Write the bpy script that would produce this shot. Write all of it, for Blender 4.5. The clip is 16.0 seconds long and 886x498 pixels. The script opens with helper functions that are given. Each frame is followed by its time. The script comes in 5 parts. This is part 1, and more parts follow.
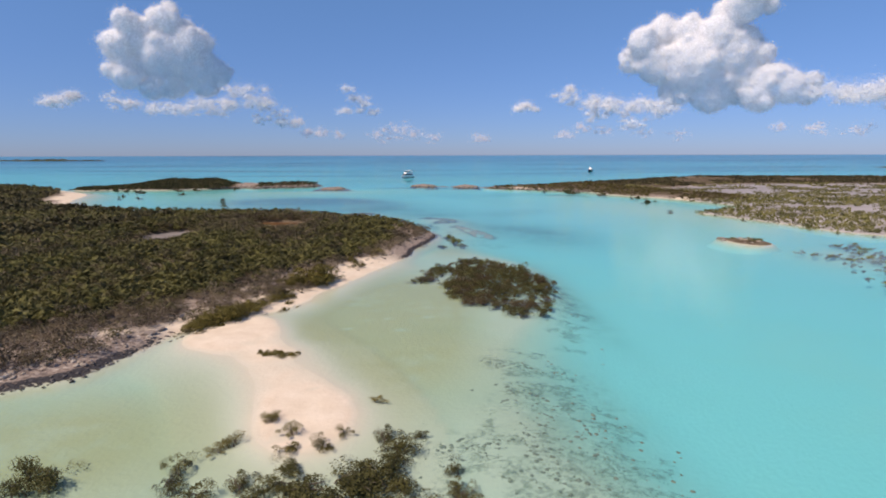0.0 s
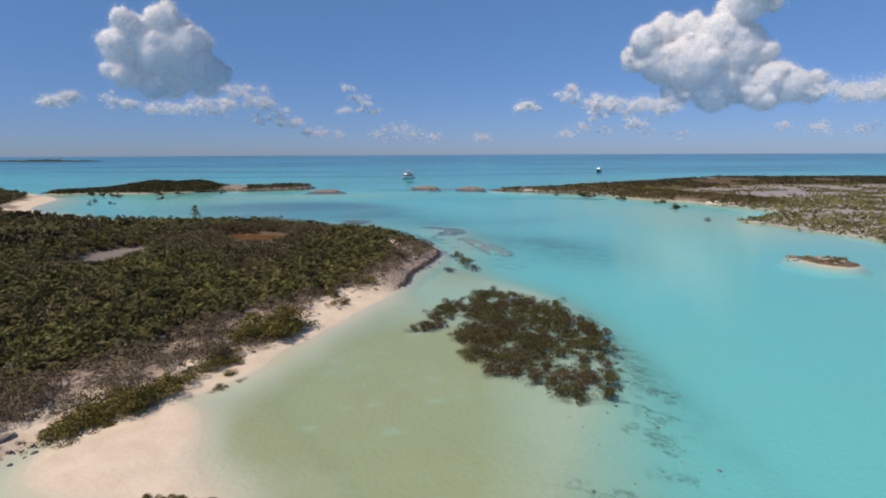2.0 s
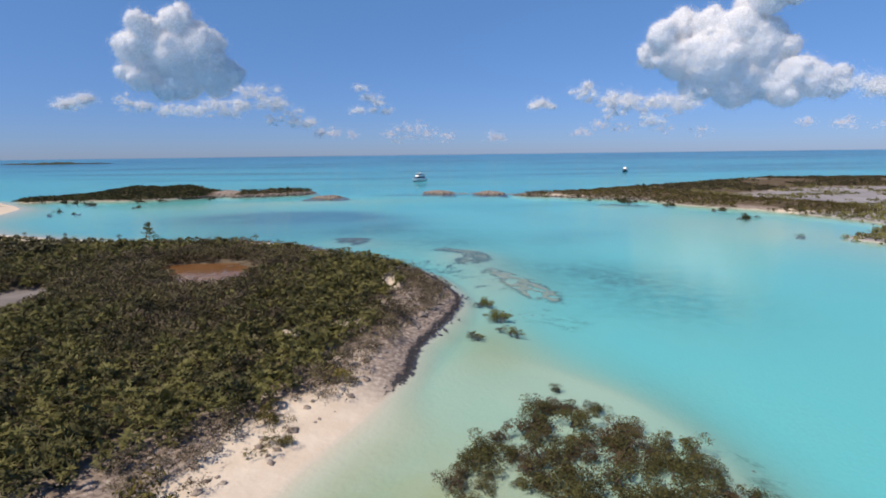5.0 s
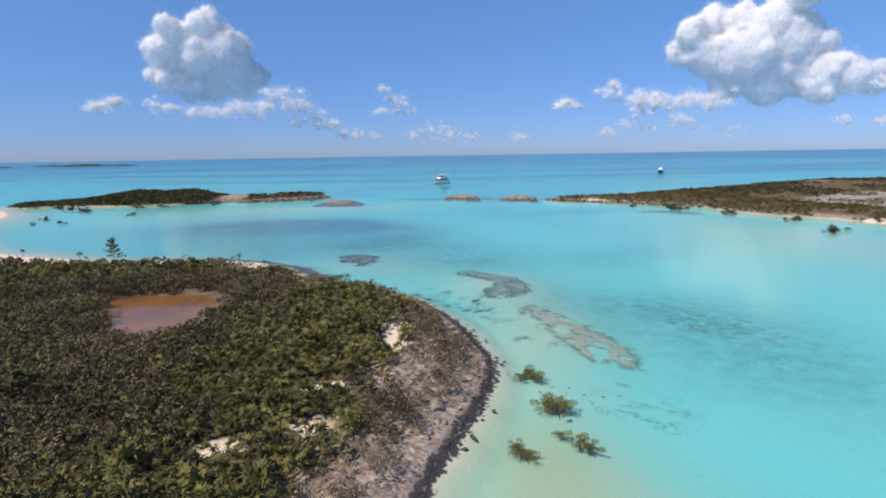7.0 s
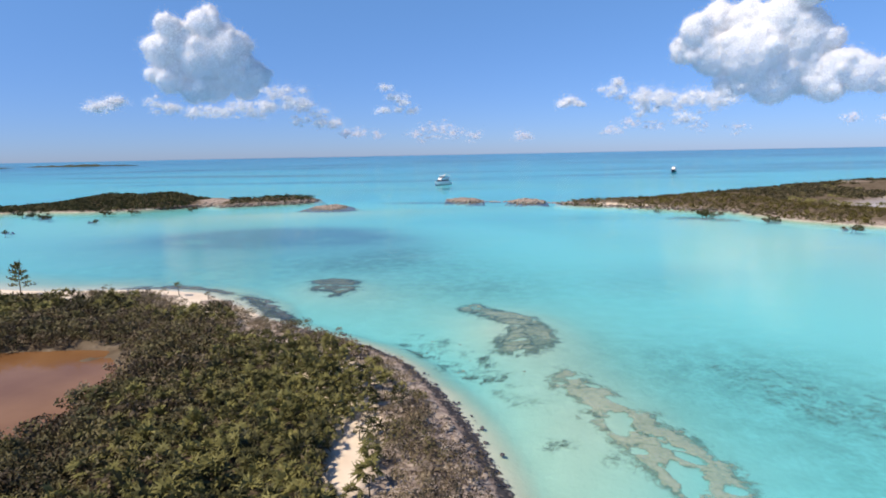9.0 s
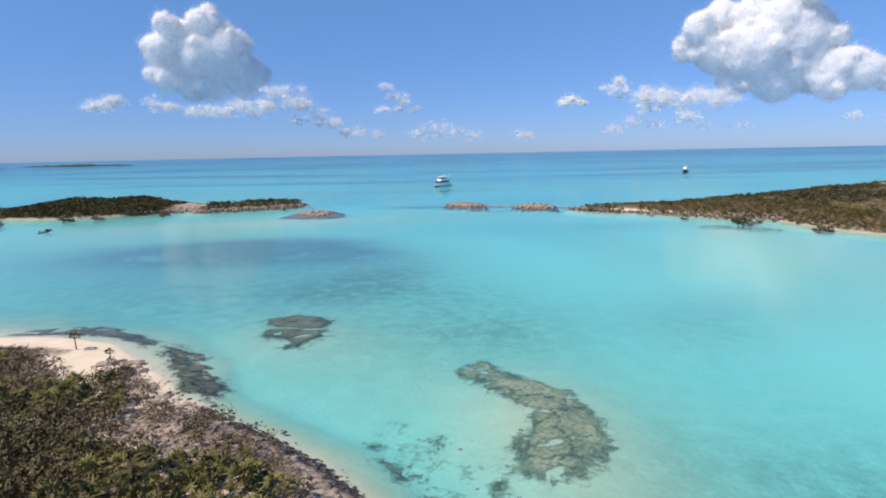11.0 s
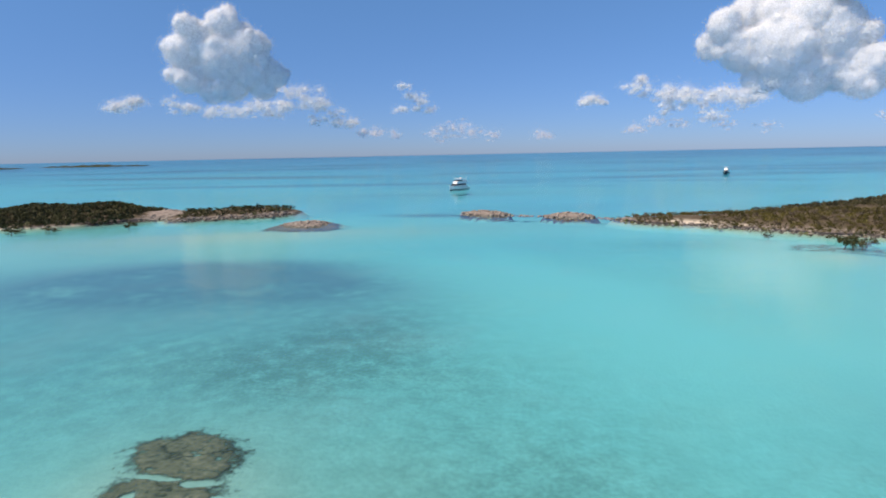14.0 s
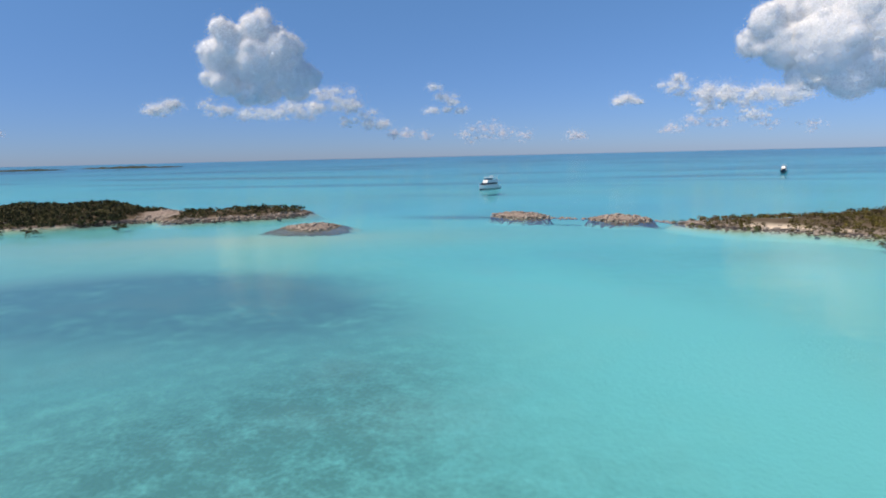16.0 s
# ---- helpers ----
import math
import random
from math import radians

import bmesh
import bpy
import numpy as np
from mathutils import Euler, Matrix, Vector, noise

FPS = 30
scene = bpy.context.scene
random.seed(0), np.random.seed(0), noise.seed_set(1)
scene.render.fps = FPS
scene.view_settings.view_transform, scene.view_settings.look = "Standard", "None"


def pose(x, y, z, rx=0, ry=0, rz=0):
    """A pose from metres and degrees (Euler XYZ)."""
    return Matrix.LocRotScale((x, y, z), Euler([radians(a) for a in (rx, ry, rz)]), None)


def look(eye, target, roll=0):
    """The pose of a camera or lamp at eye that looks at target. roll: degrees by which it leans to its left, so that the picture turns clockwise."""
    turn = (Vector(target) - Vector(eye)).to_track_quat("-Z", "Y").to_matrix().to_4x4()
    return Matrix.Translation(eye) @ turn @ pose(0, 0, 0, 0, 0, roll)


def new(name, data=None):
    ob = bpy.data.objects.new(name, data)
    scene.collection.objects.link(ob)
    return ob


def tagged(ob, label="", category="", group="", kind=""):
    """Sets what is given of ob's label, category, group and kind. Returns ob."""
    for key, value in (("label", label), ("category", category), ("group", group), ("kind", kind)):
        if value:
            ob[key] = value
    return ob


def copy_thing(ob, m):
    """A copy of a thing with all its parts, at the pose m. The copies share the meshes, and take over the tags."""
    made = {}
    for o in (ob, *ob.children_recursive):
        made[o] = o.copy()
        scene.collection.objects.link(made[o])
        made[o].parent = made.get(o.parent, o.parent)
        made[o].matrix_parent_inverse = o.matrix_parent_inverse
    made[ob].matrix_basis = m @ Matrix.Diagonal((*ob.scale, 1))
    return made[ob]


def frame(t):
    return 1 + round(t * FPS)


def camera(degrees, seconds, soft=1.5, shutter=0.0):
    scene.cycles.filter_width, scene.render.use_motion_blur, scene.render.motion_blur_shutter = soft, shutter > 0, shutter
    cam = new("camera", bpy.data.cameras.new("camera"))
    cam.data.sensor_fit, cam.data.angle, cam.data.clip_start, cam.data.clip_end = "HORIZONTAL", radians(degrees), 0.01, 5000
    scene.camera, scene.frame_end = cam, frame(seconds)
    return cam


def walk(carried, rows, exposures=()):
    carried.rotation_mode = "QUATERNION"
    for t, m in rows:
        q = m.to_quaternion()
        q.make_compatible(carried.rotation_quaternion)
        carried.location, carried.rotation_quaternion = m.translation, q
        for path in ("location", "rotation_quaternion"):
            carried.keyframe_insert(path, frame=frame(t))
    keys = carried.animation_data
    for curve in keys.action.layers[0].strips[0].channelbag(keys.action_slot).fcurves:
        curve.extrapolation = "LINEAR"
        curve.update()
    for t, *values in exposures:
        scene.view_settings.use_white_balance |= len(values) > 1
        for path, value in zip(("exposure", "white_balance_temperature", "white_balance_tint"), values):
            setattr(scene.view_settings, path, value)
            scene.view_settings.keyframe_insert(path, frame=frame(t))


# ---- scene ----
cam = camera(78.47, 16.0, soft=1.8)
PATH = [
    (0.0, pose(0.01, -0.00, 20.26, 79.93, 0.14, -0.03)),
    (0.5, pose(-0.36, 5.82, 20.33, 79.90, 0.18, -0.02)),
    (1.0, pose(-0.64, 11.78, 20.29, 79.90, 0.19, -0.03)),
    (1.5, pose(-0.88, 17.95, 20.24, 79.90, 0.20, 0.05)),
    (2.0, pose(-1.12, 24.08, 20.20, 79.89, 0.25, 0.06)),
    (2.5, pose(-1.38, 29.97, 20.17, 79.89, 0.30, 0.13)),
    (3.0, pose(-1.58, 35.63, 20.17, 79.88, 0.36, 0.26)),
    (3.5, pose(-1.67, 41.30, 20.25, 79.87, 0.46, 0.57)),
    (4.0, pose(-1.70, 47.08, 20.43, 79.83, 0.54, 0.89)),
    (6.5, pose(-2.98, 77.08, 20.47, 79.93, 0.87, 3.08)),
    (7.0, pose(-3.06, 83.15, 20.37, 79.95, 0.91, 3.86)),
    (7.5, pose(-3.17, 89.10, 20.37, 79.94, 0.96, 4.01)),
    (8.0, pose(-3.32, 94.89, 20.40, 79.92, 1.02, 4.10)),
    (8.5, pose(-3.55, 100.64, 20.35, 79.91, 1.05, 4.10)),
    (9.0, pose(-3.74, 106.32, 20.33, 79.87, 1.08, 4.13)),
    (9.5, pose(-3.90, 111.93, 20.35, 79.82, 1.12, 4.15)),
    (10.0, pose(-4.08, 117.52, 20.40, 79.77, 1.14, 4.19)),
    (12.5, pose(-5.60, 143.66, 20.57, 79.82, 1.15, 4.22)),
    (13.0, pose(-5.89, 149.28, 20.56, 79.79, 1.12, 4.54)),
    (13.5, pose(-6.15, 155.14, 20.37, 79.80, 1.12, 5.03)),
    (14.0, pose(-6.43, 161.12, 19.89, 79.87, 1.17, 6.06)),
    (14.5, pose(-6.84, 167.01, 19.20, 79.95, 1.23, 7.35)),
    (15.0, pose(-7.38, 172.75, 18.51, 80.02, 1.29, 8.71)),
    (15.5, pose(-7.84, 178.43, 17.90, 80.08, 1.33, 9.22)),
    (16.0, pose(-8.12, 184.16, 17.34, 80.09, 1.34, 9.26))]

walk(cam, PATH, exposures=[(0.0, -0.06, 8000, 18), (1.0, -0.24, 8000, 14), (2.0, -0.28, 7900, 13), (4.0, -0.18, 7600, 13), (7.0, 0.08, 7350, 13), (9.0, 0.24, 7550, 13), (12.5, 0.06, 7600, 12), (14.0, 0.0, 7700, 11), (16.0, -0.06, 7800, 11)])

# ---- sky and sun ----
SUN_TO = Vector((-0.48, -0.36, 0.80)).normalized()
scene.cycles.transparent_max_bounces = 32
world = bpy.data.worlds.new("sky")
scene.world = world
world.use_nodes = True
wn = world.node_tree.nodes
sky = wn.new("ShaderNodeTexSky")
sky.sky_type = "NISHITA"
sky.sun_disc = False
sky.sun_elevation = math.asin(SUN_TO.z)
sky.sun_rotation = math.atan2(SUN_TO.x, SUN_TO.y)
sky.altitude = 20
sky.air_density, sky.dust_density, sky.ozone_density = 0.65, 0.1, 4.0
wn["Background"].inputs["Strength"].default_value = 0.135
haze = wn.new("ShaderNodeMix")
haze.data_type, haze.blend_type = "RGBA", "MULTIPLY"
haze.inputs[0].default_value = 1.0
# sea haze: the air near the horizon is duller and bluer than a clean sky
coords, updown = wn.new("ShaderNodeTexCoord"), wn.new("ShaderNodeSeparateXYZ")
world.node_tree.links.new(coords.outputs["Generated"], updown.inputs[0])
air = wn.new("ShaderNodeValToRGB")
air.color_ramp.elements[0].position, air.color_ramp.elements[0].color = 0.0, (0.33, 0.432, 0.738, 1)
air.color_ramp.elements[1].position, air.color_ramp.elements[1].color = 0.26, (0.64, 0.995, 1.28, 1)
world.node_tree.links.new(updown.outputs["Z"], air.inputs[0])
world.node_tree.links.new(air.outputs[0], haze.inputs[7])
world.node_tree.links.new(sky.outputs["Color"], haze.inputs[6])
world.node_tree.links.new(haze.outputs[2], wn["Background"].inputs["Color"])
sun = new("sun", bpy.data.lights.new("sun", "SUN"))
sun.data.energy, sun.data.angle, sun.data.color = 4.2, radians(0.53), (1.0, 0.95, 0.87)
sun.matrix_world = look((0, 0, 0), tuple(-SUN_TO))


# ---- small numeric tools ----
def value_noise(x, y, seed=0):
    xi, yi = np.floor(x).astype(np.int64), np.floor(y).astype(np.int64)
    fx, fy = x - xi, y - yi
    fx, fy = fx * fx * (3 - 2 * fx), fy * fy * (3 - 2 * fy)

    def corner(a, b):
        h = (a * 374761393 + b * 668265263 + seed * 974634777) & 0x7FFFFFFF
        h = ((h ^ (h >> 13)) * 1274126177) & 0x7FFFFFFF
        return ((h ^ (h >> 16)) & 0xFFFF) / 65535.0

    top = corner(xi, yi) * (1 - fx) + corner(xi + 1, yi) * fx
    low = corner(xi, yi + 1) * (1 - fx) + corner(xi + 1, yi + 1) * fx
    return top * (1 - fy) + low * fy


def fbm(x, y, size, octaves=4, seed=0):
    """Fractal noise from 0 to 1 with features of the given size in metres."""
    total, weight, scale = 0.0, 0.0, 1.0
    for k in range(octaves):
        total = total + value_noise(x / size / scale + 17.3 * k, y / size / scale - 9.1 * k, seed + k) * scale
        weight += scale
        scale *= 0.5
    return total / weight


def smooth(a, b, x):
    t = np.clip((x - a) / (b - a), 0, 1)
    return t * t * (3 - 2 * t)


def closed_curve(points, steps=6):
    """A closed Catmull-Rom line through plan points."""
    p = np.array(points, float)
    a, b, c, d = np.roll(p, 1, 0), p, np.roll(p, -1, 0), np.roll(p, -2, 0)
    out = []
    for k in range(steps):
        t = k / steps
        out.append(0.5 * (2 * b + (c - a) * t + (2 * a - 5 * b + 4 * c - d) * t * t + (3 * b - a - 3 * c + d) * t**3))
    return np.stack(out, 1).reshape(-1, 2)


def inside_depth(poly, x, y, margin=60.0):
    """Metres inside a closed line (negative outside, to -margin at the least)."""
    shape, x, y = np.shape(x), np.ravel(x), np.ravel(y)
    out = np.full(x.shape, -margin)
    lo, hi = poly.min(0) - margin, poly.max(0) + margin
    near = np.flatnonzero((x > lo[0]) & (x < hi[0]) & (y > lo[1]) & (y < hi[1]))
    ends = np.roll(poly, -1, 0)
    for part_ in np.array_split(near, max(1, len(near) // 40000)):
        px, py = x[part_], y[part_]
        best, odd = np.full(len(part_), 1e9), np.zeros(len(part_), bool)
        for (ax, ay), (bx, by) in zip(poly, ends):
            dx, dy = bx - ax, by - ay
            t = np.clip(((px - ax) * dx + (py - ay) * dy) / (dx * dx + dy * dy + 1e-9), 0, 1)
            best = np.minimum(best, (px - ax - t * dx) ** 2 + (py - ay - t * dy) ** 2)
            if ay != by:
                odd ^= ((ay > py) != (by > py)) & (px < dx * (py - ay) / dy + ax)
        out[part_] = np.where(odd, 1, -1) * np.minimum(np.sqrt(best), 1e4)
    return np.maximum(out, -margin).reshape(shape)


def mesh_of(name, verts, faces, material=None, tint=None, flat=True):
    """A mesh from arrays; faces is an (n, 3) or (n, 4) array; tint a number for each vertex."""
    verts, faces = np.asarray(verts, np.float32), np.asarray(faces, np.int32)
    me = bpy.data.meshes.new(name)
    n, k = faces.shape
    me.vertices.add(len(verts))
    me.vertices.foreach_set("co", verts.ravel())
    me.loops.add(n * k)
    me.loops.foreach_set("vertex_index", faces.ravel())
    me.polygons.add(n)
    me.polygons.foreach_set("loop_start", np.arange(n, dtype=np.int32) * k)
    if tint is not None:
        me.attributes.new("tint", "FLOAT", "POINT").data.foreach_set("value", np.asarray(tint, np.float32))
    me.update(calc_edges=True)
    if not flat:
        me.polygons.foreach_set("use_smooth", np.ones(n, bool))
    if material:
        me.materials.append(material)
    return me


def part(name, data, parent=None, label=""):
    ob = new(name, data)
    ob.parent = parent
    return tagged(ob, label)


def from_bm(name, bm, material, soft=False):
    me = bpy.data.meshes.new(name)
    bm.to_mesh(me)
    bm.free()
    me.materials.append(material)
    if soft:
        me.polygons.foreach_set("use_smooth", np.ones(len(me.polygons), bool))
    return me


# ---- materials ----
def material(name, base=(0.5, 0.5, 0.5), rough=0.8, metal=0.0):
    m = bpy.data.materials.new(name)
    m.use_nodes = True
    b = m.node_tree.nodes["Principled BSDF"]
    b.inputs["Base Color"].default_value = (*base, 1)
    b.inputs["Roughness"].default_value = rough
    b.inputs["Metallic"].default_value = metal
    return m, m.node_tree.nodes, m.node_tree.links, b


def ramp(nodes, stops, interpolation="LINEAR"):
    r = nodes.new("ShaderNodeValToRGB")
    r.color_ramp.interpolation = interpolation
    els = r.color_ramp.elements
    els[0].position, els[0].color = stops[0][0], (*stops[0][1], 1)
    els[1].position, els[1].color = stops[-1][0], (*stops[-1][1], 1)
    for at, c in stops[1:-1]:
        els.new(at).color = (*c, 1)
    return r


def noise_node(nodes, links, scale, detail=5.0, stretch=None, rough=0.55):
    geo = nodes.new("ShaderNodeNewGeometry")
    n = nodes.new("ShaderNodeTexNoise")
    n.inputs["Scale"].default_value = scale
    n.inputs["Detail"].default_value = detail
    n.inputs["Roughness"].default_value = rough
    src = geo.outputs["Position"]
    if stretch:
        mp = nodes.new("ShaderNodeMapping")
        mp.inputs["Scale"].default_value = stretch
        mp.inputs["Rotation"].default_value = (0, 0, stretch[3]) if len(stretch) > 3 else (0, 0, 0)
        links.new(src, mp.inputs["Vector"])
        src = mp.outputs["Vector"]
    links.new(src, n.inputs["Vector"])
    return n.outputs["Fac"]


def mix_rgb(nodes, links, fac, a, b, blend="MIX"):
    m = nodes.new("ShaderNodeMix")
    m.data_type, m.blend_type = "RGBA", blend
    for sock, v in ((m.inputs[0], fac), (m.inputs[6], a), (m.inputs[7], b)):
        if isinstance(v, (int, float)):
            sock.default_value = v
        elif isinstance(v, tuple):
            sock.default_value = (*v, 1)
        else:
            links.new(v, sock)
    return m.outputs[2]


def calc(nodes, links, op, a, b=0.5, clamp=False):
    m = nodes.new("ShaderNodeMath")
    m.operation, m.use_clamp = op, clamp
    for sock, v in zip(m.inputs, (a, b)):
        if isinstance(v, (int, float)):
            sock.default_value = v
        else:
            links.new(v, sock)
    return m.outputs[0]


def span(nodes, links, value, lo, hi):
    m = nodes.new("ShaderNodeMapRange")
    m.interpolation_type = "SMOOTHSTEP"
    m.inputs["From Min"].default_value, m.inputs["From Max"].default_value = lo, hi
    links.new(value, m.inputs["Value"])
    return m.outputs["Result"]


def bump(nodes, links, shader, height, strength, distance):
    b = nodes.new("ShaderNodeBump")
    b.inputs["Strength"].default_value, b.inputs["Distance"].default_value = strength, distance
    links.new(height, b.inputs["Height"])
    links.new(b.outputs["Normal"], shader.inputs["Normal"])


def ground_material():
    """Coral sand, limestone, dark shore rock, leaf litter and grey mud on land; under water the same sand
    takes the colour that clear sea water of that depth gives it, with seagrass on it."""
    m, n, l, b = material("ground", rough=1.0)
    b.inputs["Specular IOR Level"].default_value = 0.0
    geo = n.new("ShaderNodeNewGeometry")
    xyz = n.new("ShaderNodeSeparateXYZ")
    l.new(geo.outputs["Position"], xyz.inputs[0])

    def attribute(name):
        a = n.new("ShaderNodeAttribute")
        a.attribute_name = name
        return a.outputs["Fac"]

    fine, mid, wide = noise_node(n, l, 2.2, 6), noise_node(n, l, 0.45, 5), noise_node(n, l, 0.06, 4)
    streak = noise_node(n, l, 1.0, 6, (0.0022, 0.012, 0.1))
    sand = ramp(n, [(0.25, (0.67, 0.545, 0.42)), (0.75, (0.80, 0.685, 0.56))])
    l.new(mid, sand.inputs[0])
    rock = ramp(n, [(0.3, (0.135, 0.105, 0.09)), (0.5, (0.29, 0.228, 0.195)), (0.72, (0.55, 0.475, 0.41))])
    l.new(fine, rock.inputs[0])
    litter = ramp(n, [(0.3, (0.085, 0.062, 0.042)), (0.6, (0.16, 0.125, 0.09)), (0.8, (0.27, 0.225, 0.18))])
    l.new(mid, litter.inputs[0])
    mud = ramp(n, [(0.3, (0.24, 0.225, 0.235)), (0.7, (0.39, 0.37, 0.385))])
    l.new(wide, mud.inputs[0])
    dark = ramp(n, [(0.35, (0.022, 0.023, 0.028)), (0.7, (0.085, 0.08, 0.085))])
    l.new(fine, dark.inputs[0])
    land = mix_rgb(n, l, attribute("rock"), sand.outputs[0], rock.outputs[0])
    land = mix_rgb(n, l, attribute("litter"), land, litter.outputs[0])
    land = mix_rgb(n, l, attribute("mud"), land, mud.outputs[0])
    # absorption of the water over pale sand, put into the bed's colour by depth
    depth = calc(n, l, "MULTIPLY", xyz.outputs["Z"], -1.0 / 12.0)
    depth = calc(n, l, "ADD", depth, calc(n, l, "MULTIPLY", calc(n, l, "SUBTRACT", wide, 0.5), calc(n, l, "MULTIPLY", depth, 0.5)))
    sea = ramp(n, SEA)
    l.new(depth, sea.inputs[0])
    patch = calc(n, l, "MULTIPLY", attribute("weed"), span(n, l, calc(n, l, "ADD", calc(n, l, "MULTIPLY", mid, 0.55), calc(n, l, "MULTIPLY", fine, 0.45)), 0.16, 0.74))
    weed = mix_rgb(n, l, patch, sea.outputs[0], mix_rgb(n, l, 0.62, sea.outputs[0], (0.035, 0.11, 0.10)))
    weed = mix_rgb(n, l, calc(n, l, "MULTIPLY", attribute("bed"), span(n, l, calc(n, l, "ADD", calc(n, l, "MULTIPLY", wide, 0.6), calc(n, l, "MULTIPLY", mid, 0.4)), 0.12, 0.54)), weed, (0.055, 0.185, 0.265))
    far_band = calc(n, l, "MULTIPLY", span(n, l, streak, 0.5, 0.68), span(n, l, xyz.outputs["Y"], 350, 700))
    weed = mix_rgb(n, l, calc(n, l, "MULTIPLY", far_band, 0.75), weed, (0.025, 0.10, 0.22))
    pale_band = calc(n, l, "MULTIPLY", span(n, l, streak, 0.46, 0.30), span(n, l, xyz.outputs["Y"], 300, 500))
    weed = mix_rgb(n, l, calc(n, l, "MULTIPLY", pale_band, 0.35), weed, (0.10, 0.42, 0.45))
    weed = mix_rgb(n, l, calc(n, l, "MULTIPLY", attribute("algae"), span(n, l, calc(n, l, "ADD", calc(n, l, "MULTIPLY", mid, 0.4), calc(n, l, "MULTIPLY", wide, 0.6)), 0.16, 0.52)), weed, (0.30, 0.335, 0.160))
    soft_sand = span(n, l, wide, 0.45, 0.75)
    weed = mix_rgb(n, l, calc(n, l, "MULTIPLY", soft_sand, 0.07), weed, (0.45, 0.52, 0.42))
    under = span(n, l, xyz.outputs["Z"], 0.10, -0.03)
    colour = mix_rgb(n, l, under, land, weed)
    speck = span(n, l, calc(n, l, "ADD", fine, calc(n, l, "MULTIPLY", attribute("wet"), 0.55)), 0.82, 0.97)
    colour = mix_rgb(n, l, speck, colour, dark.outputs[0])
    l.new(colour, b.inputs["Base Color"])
    bump(n, l, b, fine, 0.5, 0.12)
    return m


def water_material():
    """Clear water: it lets the bed be seen and mirrors the sky, more so at low angles; ripples keep it from being a mirror."""
    m = bpy.data.materials.new("sea_water")
    m.use_nodes = True
    n, l = m.node_tree.nodes, m.node_tree.links
    n.clear()
    out, clear, gloss, mix = (n.new("ShaderNode" + k) for k in ("OutputMaterial", "BsdfTransparent", "BsdfGlossy", "MixShader"))
    gloss.inputs["Roughness"].default_value = 0.09
    ripple = calc(n, l, "ADD", noise_node(n, l, 0.9, 3, (0.6, 1.6, 1)), calc(n, l, "MULTIPLY", noise_node(n, l, 0.05, 3, (0.5, 1.7, 1)), 5.0))
    b = n.new("ShaderNodeBump")
    b.inputs["Strength"].default_value, b.inputs["Distance"].default_value = 0.4, 0.06
    l.new(ripple, b.inputs["Height"])
    l.new(b.outputs["Normal"], gloss.inputs["Normal"])
    fres = n.new("ShaderNodeFresnel")
    fres.inputs["IOR"].default_value = 1.33
    l.new(calc(n, l, "MINIMUM", calc(n, l, "MULTIPLY", fres.outputs[0], 0.85), 0.4), mix.inputs[0])
    l.new(clear.outputs[0], mix.inputs[1])
    l.new(gloss.outputs[0], mix.inputs[2])
    l.new(mix.outputs[0], out.inputs[0])
    return m


def leaf_material(name, dark, light, rough=0.55, sheen=0.12):
    """Leaves: each plant has its own tint, with some light coming through the blades."""
    m, n, l, b = material(name, rough=rough)
    a = n.new("ShaderNodeAttribute")
    a.attribute_name = "tint"
    info = n.new("ShaderNodeObjectInfo")
    v = calc(n, l, "ADD", a.outputs["Fac"], calc(n, l, "MULTIPLY", calc(n, l, "SUBTRACT", info.outputs["Random"], 0.5), 0.35))
    v = calc(n, l, "ADD", v, calc(n, l, "MULTIPLY", calc(n, l, "SUBTRACT", noise_node(n, l, 0.12, 4), 0.5), 1.15))
    r = ramp(n, [(0.1, dark), (0.9, light)])
    l.new(v, r.inputs[0])
    l.new(r.outputs[0], b.inputs["Base Color"])
    b.inputs["Specular IOR Level"].default_value = sheen
    return m


def stone_material(name, stops, scale=1.6, rough=0.9):
    m, n, l, b = material(name, rough=rough)
    f = noise_node(n, l, scale, 8, rough=0.68)
    t = n.new("ShaderNodeAttribute")
    t.attribute_name = "tint"
    r = ramp(n, stops)
    l.new(calc(n, l, "SUBTRACT", f, calc(n, l, "MULTIPLY", t.outputs["Fac"], 0.12)), r.inputs[0])
    l.new(r.outputs[0], b.inputs["Base Color"])
    bump(n, l, b, f, 0.8, 0.15)
    return m


def reef_material(name, stops, strength=0.9):
    """Old reef under thin water: mottled rock with dark weedy cracks and rims; it thins out into the sand at its edge."""
    m, n, l, b = material(name, rough=1.0)
    b.inputs["Specular IOR Level"].default_value = 0.0
    coarse, fine = noise_node(n, l, 0.35, 4), noise_node(n, l, 2.6, 7, rough=0.65)

    def attribute(key):
        a = n.new("ShaderNodeAttribute")
        a.attribute_name = key
        return a.outputs["Fac"]

    r = ramp(n, stops)
    v = calc(n, l, "ADD", calc(n, l, "MULTIPLY", coarse, 0.4), calc(n, l, "MULTIPLY", fine, 0.6))
    l.new(calc(n, l, "SUBTRACT", v, calc(n, l, "MULTIPLY", attribute("tint"), 0.24)), r.inputs[0])
    l.new(r.outputs[0], b.inputs["Base Color"])
    bump(n, l, b, fine, 0.8, 0.2)
    grown = calc(n, l, "ADD", attribute("cover"), calc(n, l, "MULTIPLY", calc(n, l, "SUBTRACT", fine, 0.5), 1.8))
    grown = calc(n, l, "ADD", grown, calc(n, l, "MULTIPLY", calc(n, l, "SUBTRACT", noise_node(n, l, 0.9, 4), 0.5), 1.2))
    l.new(calc(n, l, "MULTIPLY", span(n, l, grown, 0.12, 0.95), strength), b.inputs["Alpha"])
    return m


